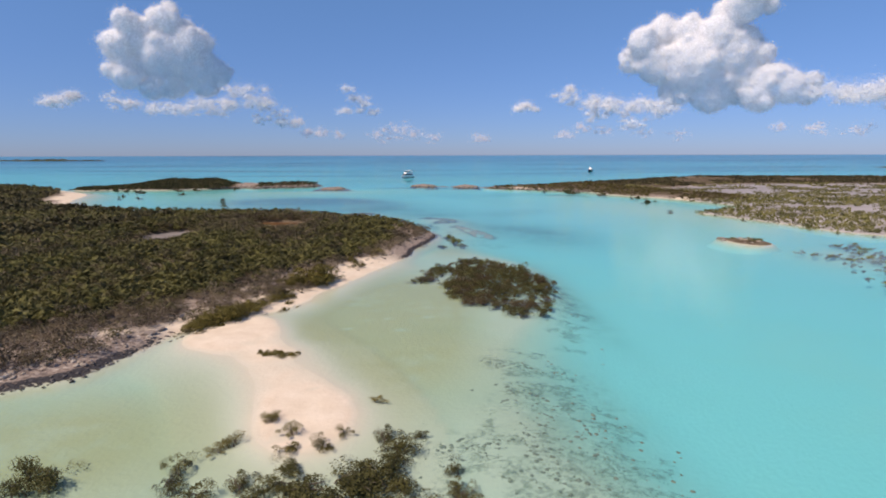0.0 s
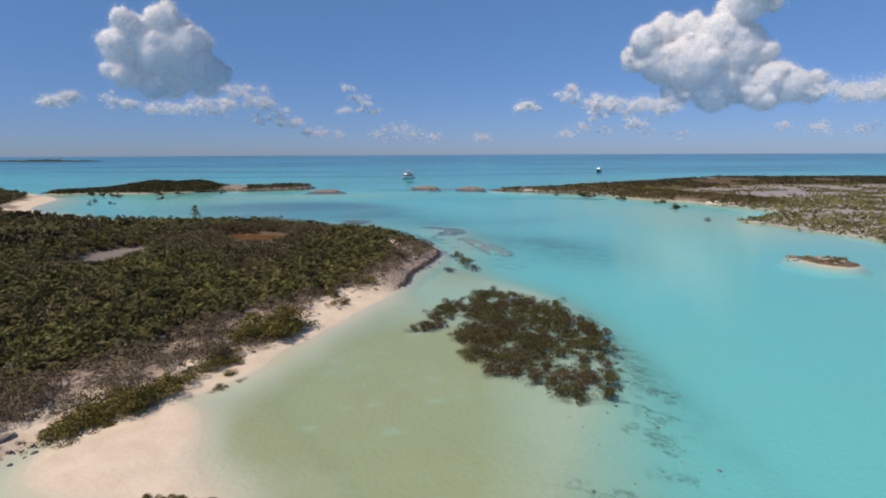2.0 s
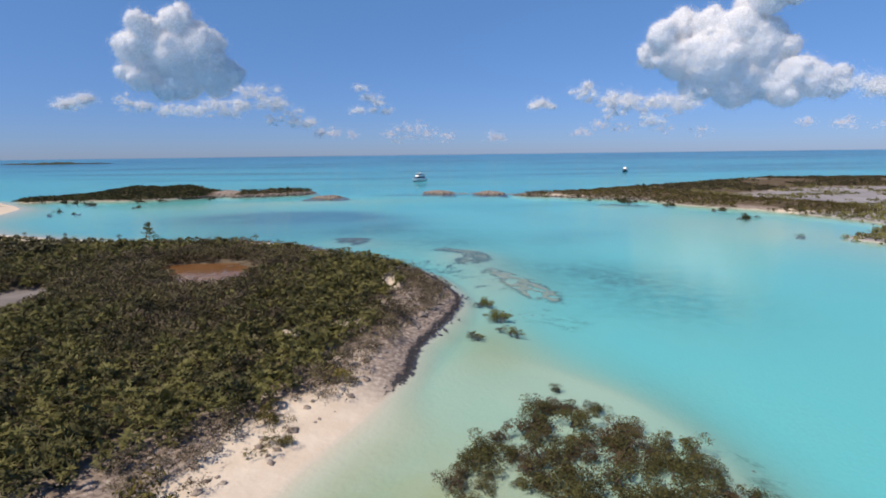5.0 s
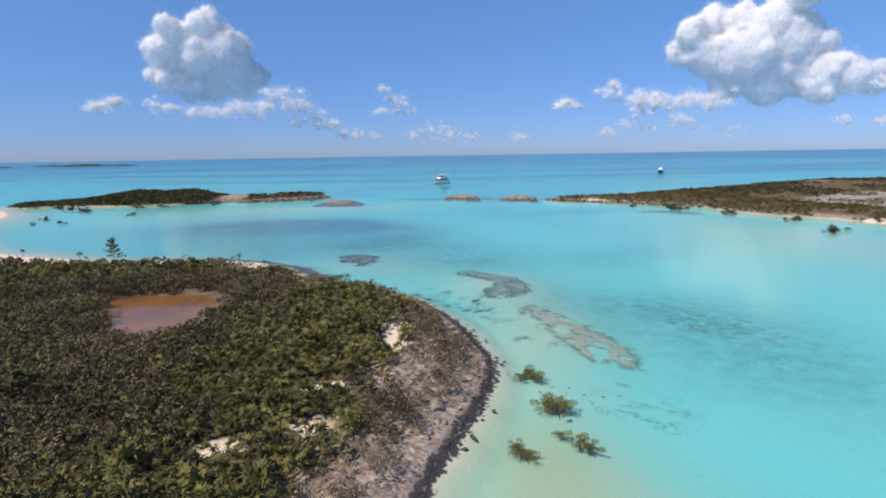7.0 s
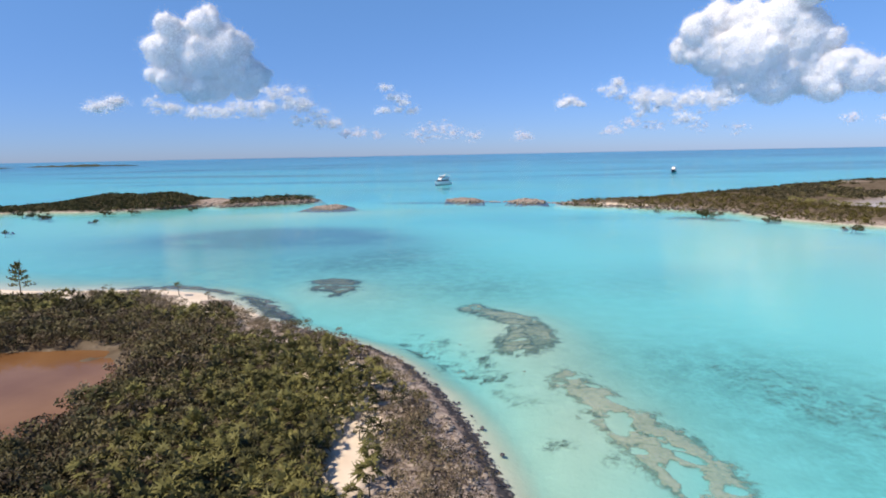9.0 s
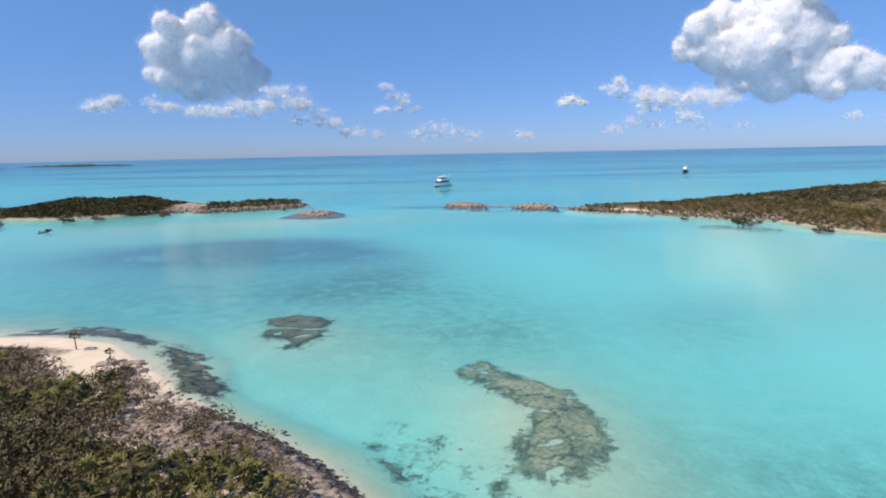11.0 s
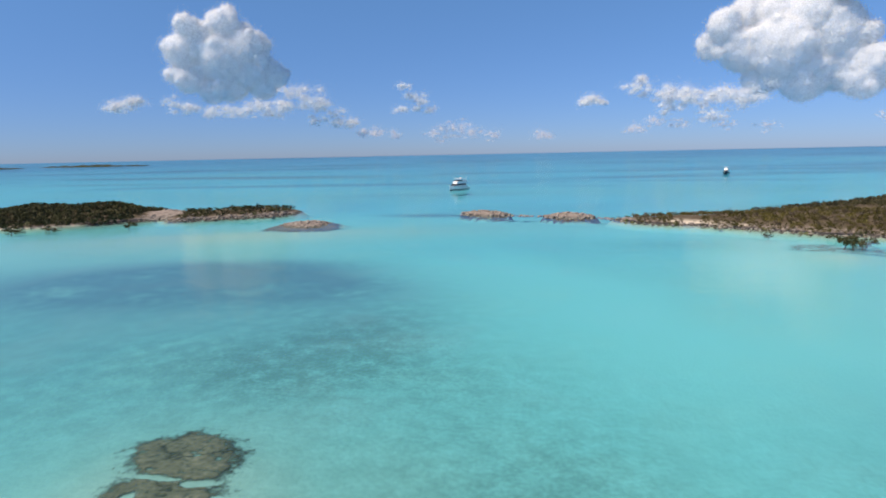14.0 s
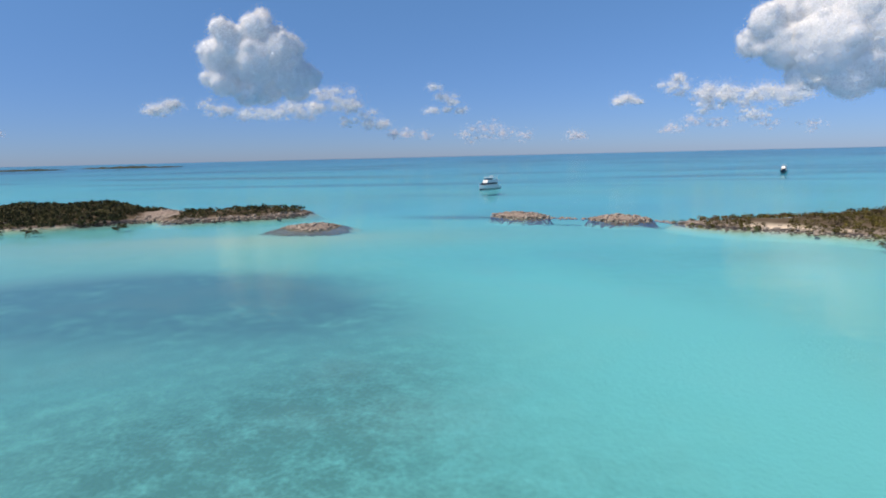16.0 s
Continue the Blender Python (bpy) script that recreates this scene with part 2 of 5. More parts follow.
def cloud_material(name, white, dense=True):
    """Sunlit cloud: white droplets in which light spreads far; a loose cloud lets some of it through."""
    m, n, l, b = material(name, white, 1.0)
    b.inputs["Specular IOR Level"].default_value = 0.0
    if dense:
        b.inputs["Subsurface Weight"].default_value = 1.0
        b.inputs["Subsurface Radius"].default_value = (1, 1, 1)
        b.inputs["Subsurface Scale"].default_value = 150.0
        # haze of the thicker low air, put into alpha: bases are more see-through
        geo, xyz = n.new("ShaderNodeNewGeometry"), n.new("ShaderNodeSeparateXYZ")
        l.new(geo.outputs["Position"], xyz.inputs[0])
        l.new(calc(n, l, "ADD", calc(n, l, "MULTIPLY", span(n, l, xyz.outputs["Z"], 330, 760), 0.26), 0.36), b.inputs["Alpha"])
        return m
    dif, thru, mix = (n.new("ShaderNode" + k) for k in ("BsdfDiffuse", "BsdfTranslucent", "MixShader"))
    n.remove(b)
    for shader in (dif, thru):
        shader.inputs["Color"].default_value = (*white, 1)
    mix.inputs[0].default_value = 0.3
    l.new(dif.outputs[0], mix.inputs[1])
    l.new(thru.outputs[0], mix.inputs[2])
    clear, thin = n.new("ShaderNodeBsdfTransparent"), n.new("ShaderNodeMixShader")
    thin.inputs[0].default_value = 0.45
    l.new(clear.outputs[0], thin.inputs[1])
    l.new(mix.outputs[0], thin.inputs[2])
    l.new(thin.outputs[0], n["Material Output"].inputs[0])
    return m


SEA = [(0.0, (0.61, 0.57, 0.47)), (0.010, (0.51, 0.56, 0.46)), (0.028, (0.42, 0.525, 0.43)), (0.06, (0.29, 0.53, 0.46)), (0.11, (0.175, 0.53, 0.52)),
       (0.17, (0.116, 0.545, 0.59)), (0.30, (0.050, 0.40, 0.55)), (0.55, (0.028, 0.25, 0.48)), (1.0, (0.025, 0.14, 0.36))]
GROUND = ground_material()
WATER = water_material()
PALM = leaf_material("palm_leaf", (0.042, 0.042, 0.020), (0.187, 0.172, 0.058), 0.6, 0.15)
SCRUB = leaf_material("scrub_leaf", (0.046, 0.042, 0.022), (0.165, 0.140, 0.066))
BROWN = leaf_material("dry_scrub", (0.070, 0.053, 0.034), (0.215, 0.167, 0.108))
TWIG = leaf_material("grey_twigs", (0.085, 0.066, 0.046), (0.25, 0.197, 0.137))
MANGROVE = leaf_material("mangrove_leaf", (0.036, 0.037, 0.015), (0.135, 0.125, 0.044))
DRY_MANGROVE = leaf_material("dry_mangrove_leaf", (0.05, 0.036, 0.02), (0.15, 0.11, 0.058))
SHRUB = leaf_material("beach_shrub_leaf", (0.075, 0.064, 0.018), (0.21, 0.17, 0.048))
SAPLING = leaf_material("sapling_leaf", (0.066, 0.066, 0.018), (0.21, 0.20, 0.056))
MARSH = leaf_material("marsh_leaf", (0.10, 0.096, 0.033), (0.30, 0.275, 0.10))
DEEP = leaf_material("far_scrub", (0.034, 0.038, 0.016), (0.100, 0.092, 0.038))
BARK = stone_material("bark", [(0.3, (0.07, 0.055, 0.042)), (0.7, (0.20, 0.165, 0.13))], 6)
STONE = stone_material("limestone", [(0.3, (0.12, 0.09, 0.07)), (0.5, (0.31, 0.25, 0.21)), (0.72, (0.54, 0.475, 0.405))], 0.9)
DARKSTONE = stone_material("wet_rock", [(0.3, (0.026, 0.025, 0.029)), (0.7, (0.135, 0.12, 0.118))], 1.5, 0.6)
REEF = reef_material("reef_rock", [(0.27, (0.035, 0.08, 0.075)), (0.37, (0.10, 0.18, 0.15)), (0.47, (0.20, 0.285, 0.22)), (0.57, (0.38, 0.44, 0.34))], 0.7)
REEF_PALE = reef_material("reef_slab", [(0.22, (0.05, 0.10, 0.085)), (0.31, (0.16, 0.24, 0.19)), (0.40, (0.33, 0.40, 0.31)), (0.58, (0.46, 0.51, 0.41))], 0.62)
REEF_GREY = reef_material("reef_ledge", [(0.30, (0.05, 0.062, 0.058)), (0.45, (0.12, 0.135, 0.115)), (0.58, (0.20, 0.20, 0.165)), (0.72, (0.34, 0.32, 0.26))])
REEF_BROWN = reef_material("reef_brown", [(0.28, (0.04, 0.06, 0.045)), (0.42, (0.10, 0.13, 0.09)), (0.55, (0.17, 0.205, 0.145)), (0.70, (0.29, 0.32, 0.24))], 0.85)
TURF = reef_material("weed_turf", [(0.30, (0.07, 0.15, 0.125)), (0.5, (0.13, 0.25, 0.21)), (0.72, (0.20, 0.34, 0.28))], 0.44)
CLUMP = stone_material("weed_clump", [(0.3, (0.09, 0.15, 0.125)), (0.7, (0.21, 0.29, 0.23))], 2.0)

# ---- plan of land and water ----
MAIN = closed_curve([
    (-48, 41), (-70, 36), (-110, 40), (-190, 80), (-280, 180), (-300, 290), (-235, 312), (-201, 292), (-177, 270), (-165, 245),
    (-154, 224), (-132, 204), (-110, 194), (-95, 189), (-77, 184.5), (-61, 185), (-48, 183.8), (-41.5, 179.6), (-36.3, 175.2), (-30.4, 170.4),
    (-23.4, 166), (-17, 161.5), (-11, 155.2), (-6.3, 147.3), (-3.8, 141), (-2.3, 136), (-2.1, 131), (-3.6, 124.4), (-5.4, 117), (-6.7, 110.8),
    (-8.6, 100.4), (-10.8, 94.4), (-13.0, 88.9), (-15.4, 82.6), (-17.6, 77), (-19.6, 71.6), (-22.4, 66.6), (-26.2, 62.4), (-30.4, 58.2), (-32.3, 52.4), (-34.3, 47.2), (-39, 44)])
WEST = closed_curve([
    (-208, 312), (-196, 299), (-187, 307), (-170, 307), (-154, 306.5), (-138, 313.5), (-126, 325), (-119, 329), (-111, 324.5), (-97, 331),
    (-83, 337), (-77, 346), (-82, 351), (-97, 346), (-112, 341), (-122, 345), (-137, 352), (-165, 348), (-192, 332)])
ISLET = closed_curve([(-70, 311), (-65, 307.5), (-60, 307), (-56.4, 313.5), (-60, 318), (-66, 317)])
ROCK_A = closed_curve([(-20, 338), (-16, 333), (-11, 331), (-4, 331.5), (-6, 336), (-13, 340)])
ROCK_B = closed_curve([(6, 327.5), (10, 324), (14, 322.6), (22, 323.5), (19, 328), (12, 331)])
EAST = closed_curve([
    (25, 319), (33, 310), (45, 305), (57, 297), (66, 290), (75, 285.5), (78, 272), (84, 259), (97, 247), (103, 235), (110, 219), (112, 205),
    (100, 193), (87, 184), (90, 175), (98, 152), (102, 138), (115, 128), (160, 115), (300, 110), (430, 200), (440, 380), (300, 425),
    (200, 408), (150, 388), (100, 352), (60, 331), (38, 324)])
KEY = closed_curve([(65, 127.5), (65.5, 121), (69.5, 117), (73.5, 119.5), (72.5, 125), (68.5, 127)])
POND_LINE = closed_curve([(-56, 155.5), (-51, 157.5), (-42, 157.5), (-38, 152), (-37.4, 145), (-37, 140), (-39.6, 137.6), (-45, 139), (-48.5, 145), (-53, 150.5)])
MUD_LINE = closed_curve([(-72, 131), (-66, 138), (-61, 131), (-60, 118), (-63, 114), (-66, 119)])


def hill(x, y, cx, cy, sx, sy, turn=0.0):
    c, s = math.cos(turn), math.sin(turn)
    u, v = (x - cx) * c + (y - cy) * s, -(x - cx) * s + (y - cy) * c
    return np.exp(-((u / sx) ** 2) - (v / sy) ** 2)


def near_line(x, y, ax, ay, bx, by):
    t = np.clip(((x - ax) * (bx - ax) + (y - ay) * (by - ay)) / ((bx - ax) ** 2 + (by - ay) ** 2), 0, 1)
    return np.hypot(x - ax - t * (bx - ax), y - ay - t * (by - ay))


def bare_sand(x, y):
    """Open patches of pale sand on the point and behind the beach."""
    v = hill(x, y, -12.4, 136.5, 1.6, 3.6, 0.2) + hill(x, y, -20.3, 115.4, 2.2, 1.6) + hill(x, y, -16.2, 125.5, 2.4, 1.2, 0.4) + hill(x, y, -15.5, 118.5, 1.5, 1.2)
    v = v + hill(x, y, -11.8, 142, 1.3, 1.8) + hill(x, y, -15.2, 95.5, 3.2, 5.5, -0.35) + hill(x, y, -18.5, 87.5, 1.8, 3.0, -0.3) + hill(x, y, -28.5, 76.5, 2.2, 1.2, 0.4)
    v = v + hill(x, y, -25.2, 72.5, 3.0, 1.2, 1.0) + hill(x, y, -54, 181.8, 8, 1.8, -0.1) + hill(x, y, -31, 66, 1.6, 0.8, 0.9) + hill(x, y, -36, 57, 2.0, 1.0, 0.8)
    return v * (0.55 + 0.9 * fbm(x, y, 2.0, 3, 88))


def sea_depth(x, y):
    """Depth of open water, before the shores lift the bed."""
    d = 1.9 + 0.25 * (fbm(x, y, 45, 3, 5) - 0.5)
    d = d + 1.1 * smooth(315, 380, y) + 2.2 * smooth(380, 1100, y) + 5.0 * smooth(1200, 3500, np.hypot(x, y))
    bank = smooth(19, 3, x - 2.5 * np.sin(y / 11.0) - 0.04 * y) * smooth(128, 95, y) * smooth(-160, -60, y)
    d = d * (1 - bank) + bank * (0.36 + 0.34 * (fbm(x, y, 14, 4, 8) - 0.4))
    d = d - 0.95 * hill(x, y, 1, 128, 8, 26) - 0.8 * hill(x, y, 4, 155, 10, 22) - 0.7 * hill(x, y, -20, 184, 22, 14, -0.6)
    d = d - 0.8 * hill(x, y, 72, 215, 34, 52, 0.25) - 0.5 * hill(x, y, -110, 270, 60, 40)
    d = d - 0.8 * hill(x, y, 90, 165, 18, 40) - 0.9 * hill(x, y, -60, 300, 60, 14, 0.2) - 1.15 * hill(x, y, 86, 105, 16, 16) - 0.7 * hill(x, y, 57, 269, 9, 8, 0.4)
    d = d + 0.6 * hill(x, y, -5, 290, 40, 26)
    d = d - 0.75 * hill(x, y, -1, 170, 8, 11) - 0.45 * hill(x, y, -29, 190, 9, 9) - 0.3 * hill(x, y, 9, 146, 6, 9)
    d = d - 0.95 * hill(x, y, 9, 84, 9, 18)
    return np.maximum(d, 0.42 + 0.25 * fbm(x, y, 9, 3, 9))


def terrain(x, y, full=False):
    rough, coarse = fbm(x, y, 3.0, 4, 2), fbm(x, y, 22, 4, 3)
    wob = 1.6 * (fbm(x, y, 6, 4, 11) - 0.5)
    z = -sea_depth(x, y)
    main, west, islet = inside_depth(MAIN, x, y) + wob, inside_depth(WEST, x, y) + wob, inside_depth(ISLET, x, y) + wob
    ra, rb, east, key = (inside_depth(p, x, y) + wob for p in (ROCK_A, ROCK_B, EAST, KEY))

    def raise_to(d, slope, top, fall):
        return np.where(d > 0, top * (1 - np.exp(-np.maximum(d, 0) * slope / np.maximum(top, 0.01))), np.minimum(d, 0) * fall - 0.004 * np.maximum(-d - 15, 0) ** 2)

    east_side = smooth(-16, -8, x) * smooth(97, 107, y) + smooth(-32, -26, x) * smooth(150, 160, y) + smooth(-28, -33, x) * smooth(62, 56, y)
    east_side = np.clip(east_side, 0, 1)
    top = 1.1 + 1.0 * coarse + 2.2 * hill(x, y, -225, 285, 60, 40)
    z = np.maximum(z, raise_to(main, 0.16 + 0.22 * east_side, top, 0.10 + 0.16 * east_side + 0.05 * smooth(118, 130, y) * smooth(-66, -52, x)))
    z = np.maximum(z, raise_to(west, 0.5, 0.7 + 4.8 * hill(x, y, -160, 327, 18, 13) + 5.3 * hill(x, y, -138, 331, 8, 11)
                               + 3.0 * hill(x, y, -97, 338, 14, 8, 0.4) + 2.6 * hill(x, y, -83, 344, 6, 6) + 3.4 * hill(x, y, -119, 336, 5.5, 6), 0.3 + 0.5 * smooth(-175, -150, x)))
    z = np.maximum(z, raise_to(islet, 0.6, 0.35 + 0.65 * hill(x, y, -62, 312, 6, 3), 0.25))
    z = np.maximum(z, raise_to(ra, 0.6, 1.4 * hill(x, y, -11, 335, 9, 6) + 0.25, 2.0))
    z = np.maximum(z, raise_to(rb, 0.6, 1.6 * hill(x, y, 15, 326, 7, 6) + 0.25, 2.0))
    ridge = near_line(x, y, 28, 319, 72, 303)
    ridge2 = near_line(x, y, 72, 303, 112, 240)
    back = np.minimum(near_line(x, y, 100, 328, 165, 376), near_line(x, y, 165, 376, 400, 372))
    etop = 0.22 + 1.7 * np.exp(-((ridge / 12) ** 2)) + 2.6 * np.exp(-((ridge2 / 16) ** 2)) * smooth(225, 245, y)
    etop = etop + 3.0 * hill(x, y, 160, 374, 16, 10) + 3.6 * np.exp(-((back / 26) ** 2)) * (0.7 + 0.6 * fbm(x, y, 60, 2, 31))
    z = np.maximum(z, raise_to(east, 0.25, etop, 0.8))
    z = np.maximum(z, raise_to(key, 0.4, 0.75, 1.2))
    bar = 0.95 * hill(x, y, -17, 51, 20, 7, -1.0) + 0.75 * hill(x, y, -11, 38, 5, 6) + 0.85 * hill(x, y, -25, 60, 8, 4.5, 1.1)
    z = np.maximum(z, 0.095 - 0.57 * (1 - np.minimum(bar, 1.0)) - 6 * smooth(0.12, 0.0, bar) + 0.10 * (fbm(x, y, 5, 3, 21) - 0.5))
    land = np.maximum.reduce([main, west, islet, ra, rb, east, key])
    pond, mudhole = inside_depth(POND_LINE, x, y, 20), inside_depth(MUD_LINE, x, y, 20)
    z = np.where(pond + wob > -3, np.minimum(z, np.where(pond + wob > 0, 0.12, 0.12 - 0.3 * (pond + wob))), z)
    z = np.where(mudhole + wob > -2, np.minimum(z, np.where(mudhole + wob > 0, 0.2, 0.2 - 0.4 * (mudhole + wob))), z)
    z = z + (rough - 0.5) * np.where(z > 0.1, 0.30, 0.05) * smooth(0, 3, np.abs(land))
    if not full:
        return z
    rocky = np.clip(east_side + smooth(0.45, 0.62, fbm(x, y, 9, 4, 41)) * (main > 4), 0, 1) * (main > -8)
    rocky = np.maximum(rocky, smooth(-6, 0, np.maximum.reduce([islet, ra, rb])))
    rocky = np.maximum(rocky, (west > -3) * (x > -190))
    rocky = np.maximum(rocky, (east > -3) * smooth(0.30, 0.36, fbm(x, y, 14, 3, 44)) * (y > 240))
    rocky = np.maximum(rocky, 0.95 * smooth(4.5, 6.5, main + 2.5 * (fbm(x, y, 4, 3, 46) - 0.5)) * smooth(45, 52, y) * smooth(116, 104, y))
    rocky = np.maximum(rocky, 0.8 * (key > -2))
    rocky = np.maximum(rocky, smooth(0.35, 0.8, hill(x, y, -27, 162.5, 8, 5, -0.5)) * (main > 0))
    shift = 2.0 + 3.0 * smooth(62, 76, y) * smooth(112, 96, y)
    litter = np.maximum(smooth(5.0 + shift, 11.0 + shift, main + 2 * (fbm(x, y, 3, 3, 45) - 0.5)) * smooth(0.30, 0.46, fbm(x, y, 6, 4, 43) + 0.03 * np.minimum(main - 6, 8)) * (1 - 0.55 * east_side * (main < 9)),
                        smooth(0.6, 2.0, west) * (np.hypot(x + 119, y - 335) > 7))
    litter = np.maximum(litter, smooth(2, 6, east) * smooth(0.5, 1.2, etop) * (1 - smooth(0.2, 0.6, hill(x, y, 160, 374, 16, 10))))
    litter = np.maximum(litter, smooth(-0.6, 0.6, key))
    open_sand = smooth(0.25, 0.6, bare_sand(x, y))
    rocky, litter = rocky * (1 - open_sand), litter * (1 - open_sand)
    mud = np.maximum(smooth(-4.0, -1.0, east) * smooth(1.0, 0.4, etop) * (0.85 + 0.15 * smooth(150, 240, y)), 0.5 * smooth(-1.5, 0.5, mudhole))
    wet = smooth(-1.0, -0.1, main) * smooth(1.5, 0.5, main) * east_side * smooth(-70, -45, x)
    wet = np.maximum(wet, smooth(-4.5, -1.5, islet) * smooth(1.6, 0.2, islet) * 0.8)
    wet = np.maximum(wet, smooth(-2, -0.5, np.maximum.reduce([ra, rb, west])) * smooth(1.4, 0.2, np.maximum.reduce([ra, rb, west])) * (y > 316) * 1.0)
    wet = np.maximum(wet, 0.95 * smooth(-1.5, -0.3, east) * smooth(3.0, 0.8, east) * (y > 282))
    weed = 0.65 * hill(x, y, 9, 40, 7, 14) + 0.7 * hill(x, y, 18.5, 80, 2.5, 20, 0.1) + 0.75 * hill(x, y, 29, 142, 13, 17, 0.3) + 0.55 * hill(x, y, 20, 160, 18, 10)
    weed = weed + 0.35 * hill(x, y, -52, 246, 30, 18, 0.15) + 1.0 * hill(x, y, -25, 221, 9, 15, -0.4) + 0.55 * hill(x, y, -12, 205, 18, 22) + 0.4 * hill(x, y, -2, 192, 9, 8) + 0.45 * hill(x, y, 22, 195, 8, 8)
    weed = weed + 0.6 * hill(x, y, -30, 214, 13, 6) + 0.65 * hill(x, y, -55, 205, 34, 26) + 0.6 * hill(x, y, -14, 352, 26, 5, -0.1)  + 0.4 * hill(x, y, 35, 290, 20, 10) 
    weed = weed + 0.25 * smooth(0.5, 0.7, fbm(x, y, 60, 3, 51)) * (y > 130)
    weed = np.clip(weed, 0, 1.3) * smooth(0.2, 0.6, -z)
    bed = 0.44 * hill(x, y, -80, 236, 48, 30) + 0.22 * hill(x, y, -50, 208, 30, 25) + 0.75 * hill(x, y, -58, 249, 26, 11, -0.05) + 0.25 * hill(x, y, -75, 240, 22, 10) + 0.4 * hill(x, y, -36, 247, 14, 8, -0.1) + 0.5 * hill(x, y, -52, 262, 22, 7) + 0.25 * hill(x, y, -30, 232, 18, 14)
    bed = bed + 0.3 * hill(x, y, -66, 250, 28, 14)
    bed = np.minimum(bed, 0.85) + 1.0 * hill(x, y, -290, 745, 220, 30, -0.18) + 0.7 * hill(x, y, -380, 625, 100, 10, -0.1) + 0.4 * hill(x, y, -45, 455, 50, 9) + 0.35 * hill(x, y, 20, 520, 90, 13) + 0.22 * hill(x, y, 30, 205, 14, 10) + 0.25 * hill(x, y, -14, 352, 26, 5, -0.1) + 0.7 * hill(x, y, -33, 354, 15, 6, -0.1)
    algae = 1.2 * hill(x, y, -3.5, 74, 7.5, 17, 0.05) + 0.9 * hill(x, y, -13, 66, 5, 14, -0.35) + 0.8 * hill(x, y, -28, 36, 14, 10) + 0.6 * hill(x, y, -4, 52, 8, 12) + 0.5 * hill(x, y, 1.5, 116, 5, 9)
    for cx, cy, r in ((-7.6, 78.1, 0.7), (-4.3, 73.8, 0.9), (-6.8, 72.7, 0.6), (-9.5, 66.0, 0.8), (-7.0, 66.5, 0.9), (-4.5, 84.0, 0.8), (-2.0, 67.0, 1.0), (-5.0, 62.0, 1.1), (-11.5, 62.5, 0.7), (-1.5, 88.0, 0.8)):
        algae = algae * (1 - 0.8 * hill(x, y, cx, cy, r, 0.7 * r))
    algae = np.clip(algae, 0, 0.7) * smooth(0.06, 0.3, -z)
    return z, dict(algae=algae, rock=rocky, litter=litter, mud=mud, wet=wet, weed=weed, bed=bed)


def axis(stops):
    """Grid lines: (from, to, step) stretches joined end to end."""
    return np.unique(np.concatenate([np.arange(a, b, s) for a, b, s in stops] + [[stops[-1][1]]]))


def build_ground():
    gx = axis([(-5000, -1000, 400), (-1000, -320, 20), (-320, -180, 4), (-180, -75, 1.6), (-75, 32, 0.7), (32, 120, 1.5), (120, 460, 5), (460, 1000, 60), (1000, 5000, 400)])
    gy = axis([(-5000, -200, 400), (-200, 10, 10), (10, 30, 1.5), (30, 200, 0.65), (200, 345, 1.2), (345, 440, 4), (440, 1000, 10), (1000, 5000, 400)])
    x, y = (g.ravel() for g in np.meshgrid(gx, gy))
    z, cover = terrain(x, y, True)
    i = np.arange(len(x)).reshape(len(gy), len(gx))
    faces = np.stack([i[:-1, :-1], i[:-1, 1:], i[1:, 1:], i[1:, :-1]], -1).reshape(-1, 4)
    me = mesh_of("ground", np.stack([x, y, z], 1), faces, GROUND, flat=False)
    for name, v in cover.items():
        me.attributes.new(name, "FLOAT", "POINT").data.foreach_set("value", np.asarray(v, np.float32))
    return tagged(new("ground", me), "coral sand, limestone and pale seabed round low cays", "ground", kind="structure")


ground = build_ground()


def disc(name, radius, z, mat):
    bm = bmesh.new()
    bmesh.ops.create_circle(bm, cap_ends=True, segments=256, radius=radius)
    ob = new(name, from_bm(name, bm, mat))
    ob.location.z = z
    return ob


water = tagged(disc("water", 4980, 0.0, WATER), "clear turquoise sea over pale sand, nearly calm", "sea", kind="structure")


# ---- shape tools ----
def tapered(p, q, r0, r1, sides=4):
    """A tapered stick from p to q: vertices and triangles."""
    p, q = np.array(p, float), np.array(q, float)
    d = (q - p) / (np.linalg.norm(q - p) + 1e-9)
    u = np.cross(d, (0.3, 0.9, 0.2))
    u /= np.linalg.norm(u)
    w = np.cross(d, u)
    ang = np.arange(sides) * 2 * np.pi / sides
    ring = np.cos(ang)[:, None] * u + np.sin(ang)[:, None] * w
    v = np.concatenate([p + ring * r0, q + ring * r1])
    f = []
    for k in range(sides):
        a, b = k, (k + 1) % sides
        f += [(a, b, sides + b), (a, sides + b, sides + a)]
    return v, np.array(f)


def joined(pieces):
    verts, faces, base = [], [], 0
    for v, f in pieces:
        verts.append(v)
        faces.append(np.asarray(f) + base)
        base += len(v)
    return np.concatenate(verts), np.concatenate(faces)


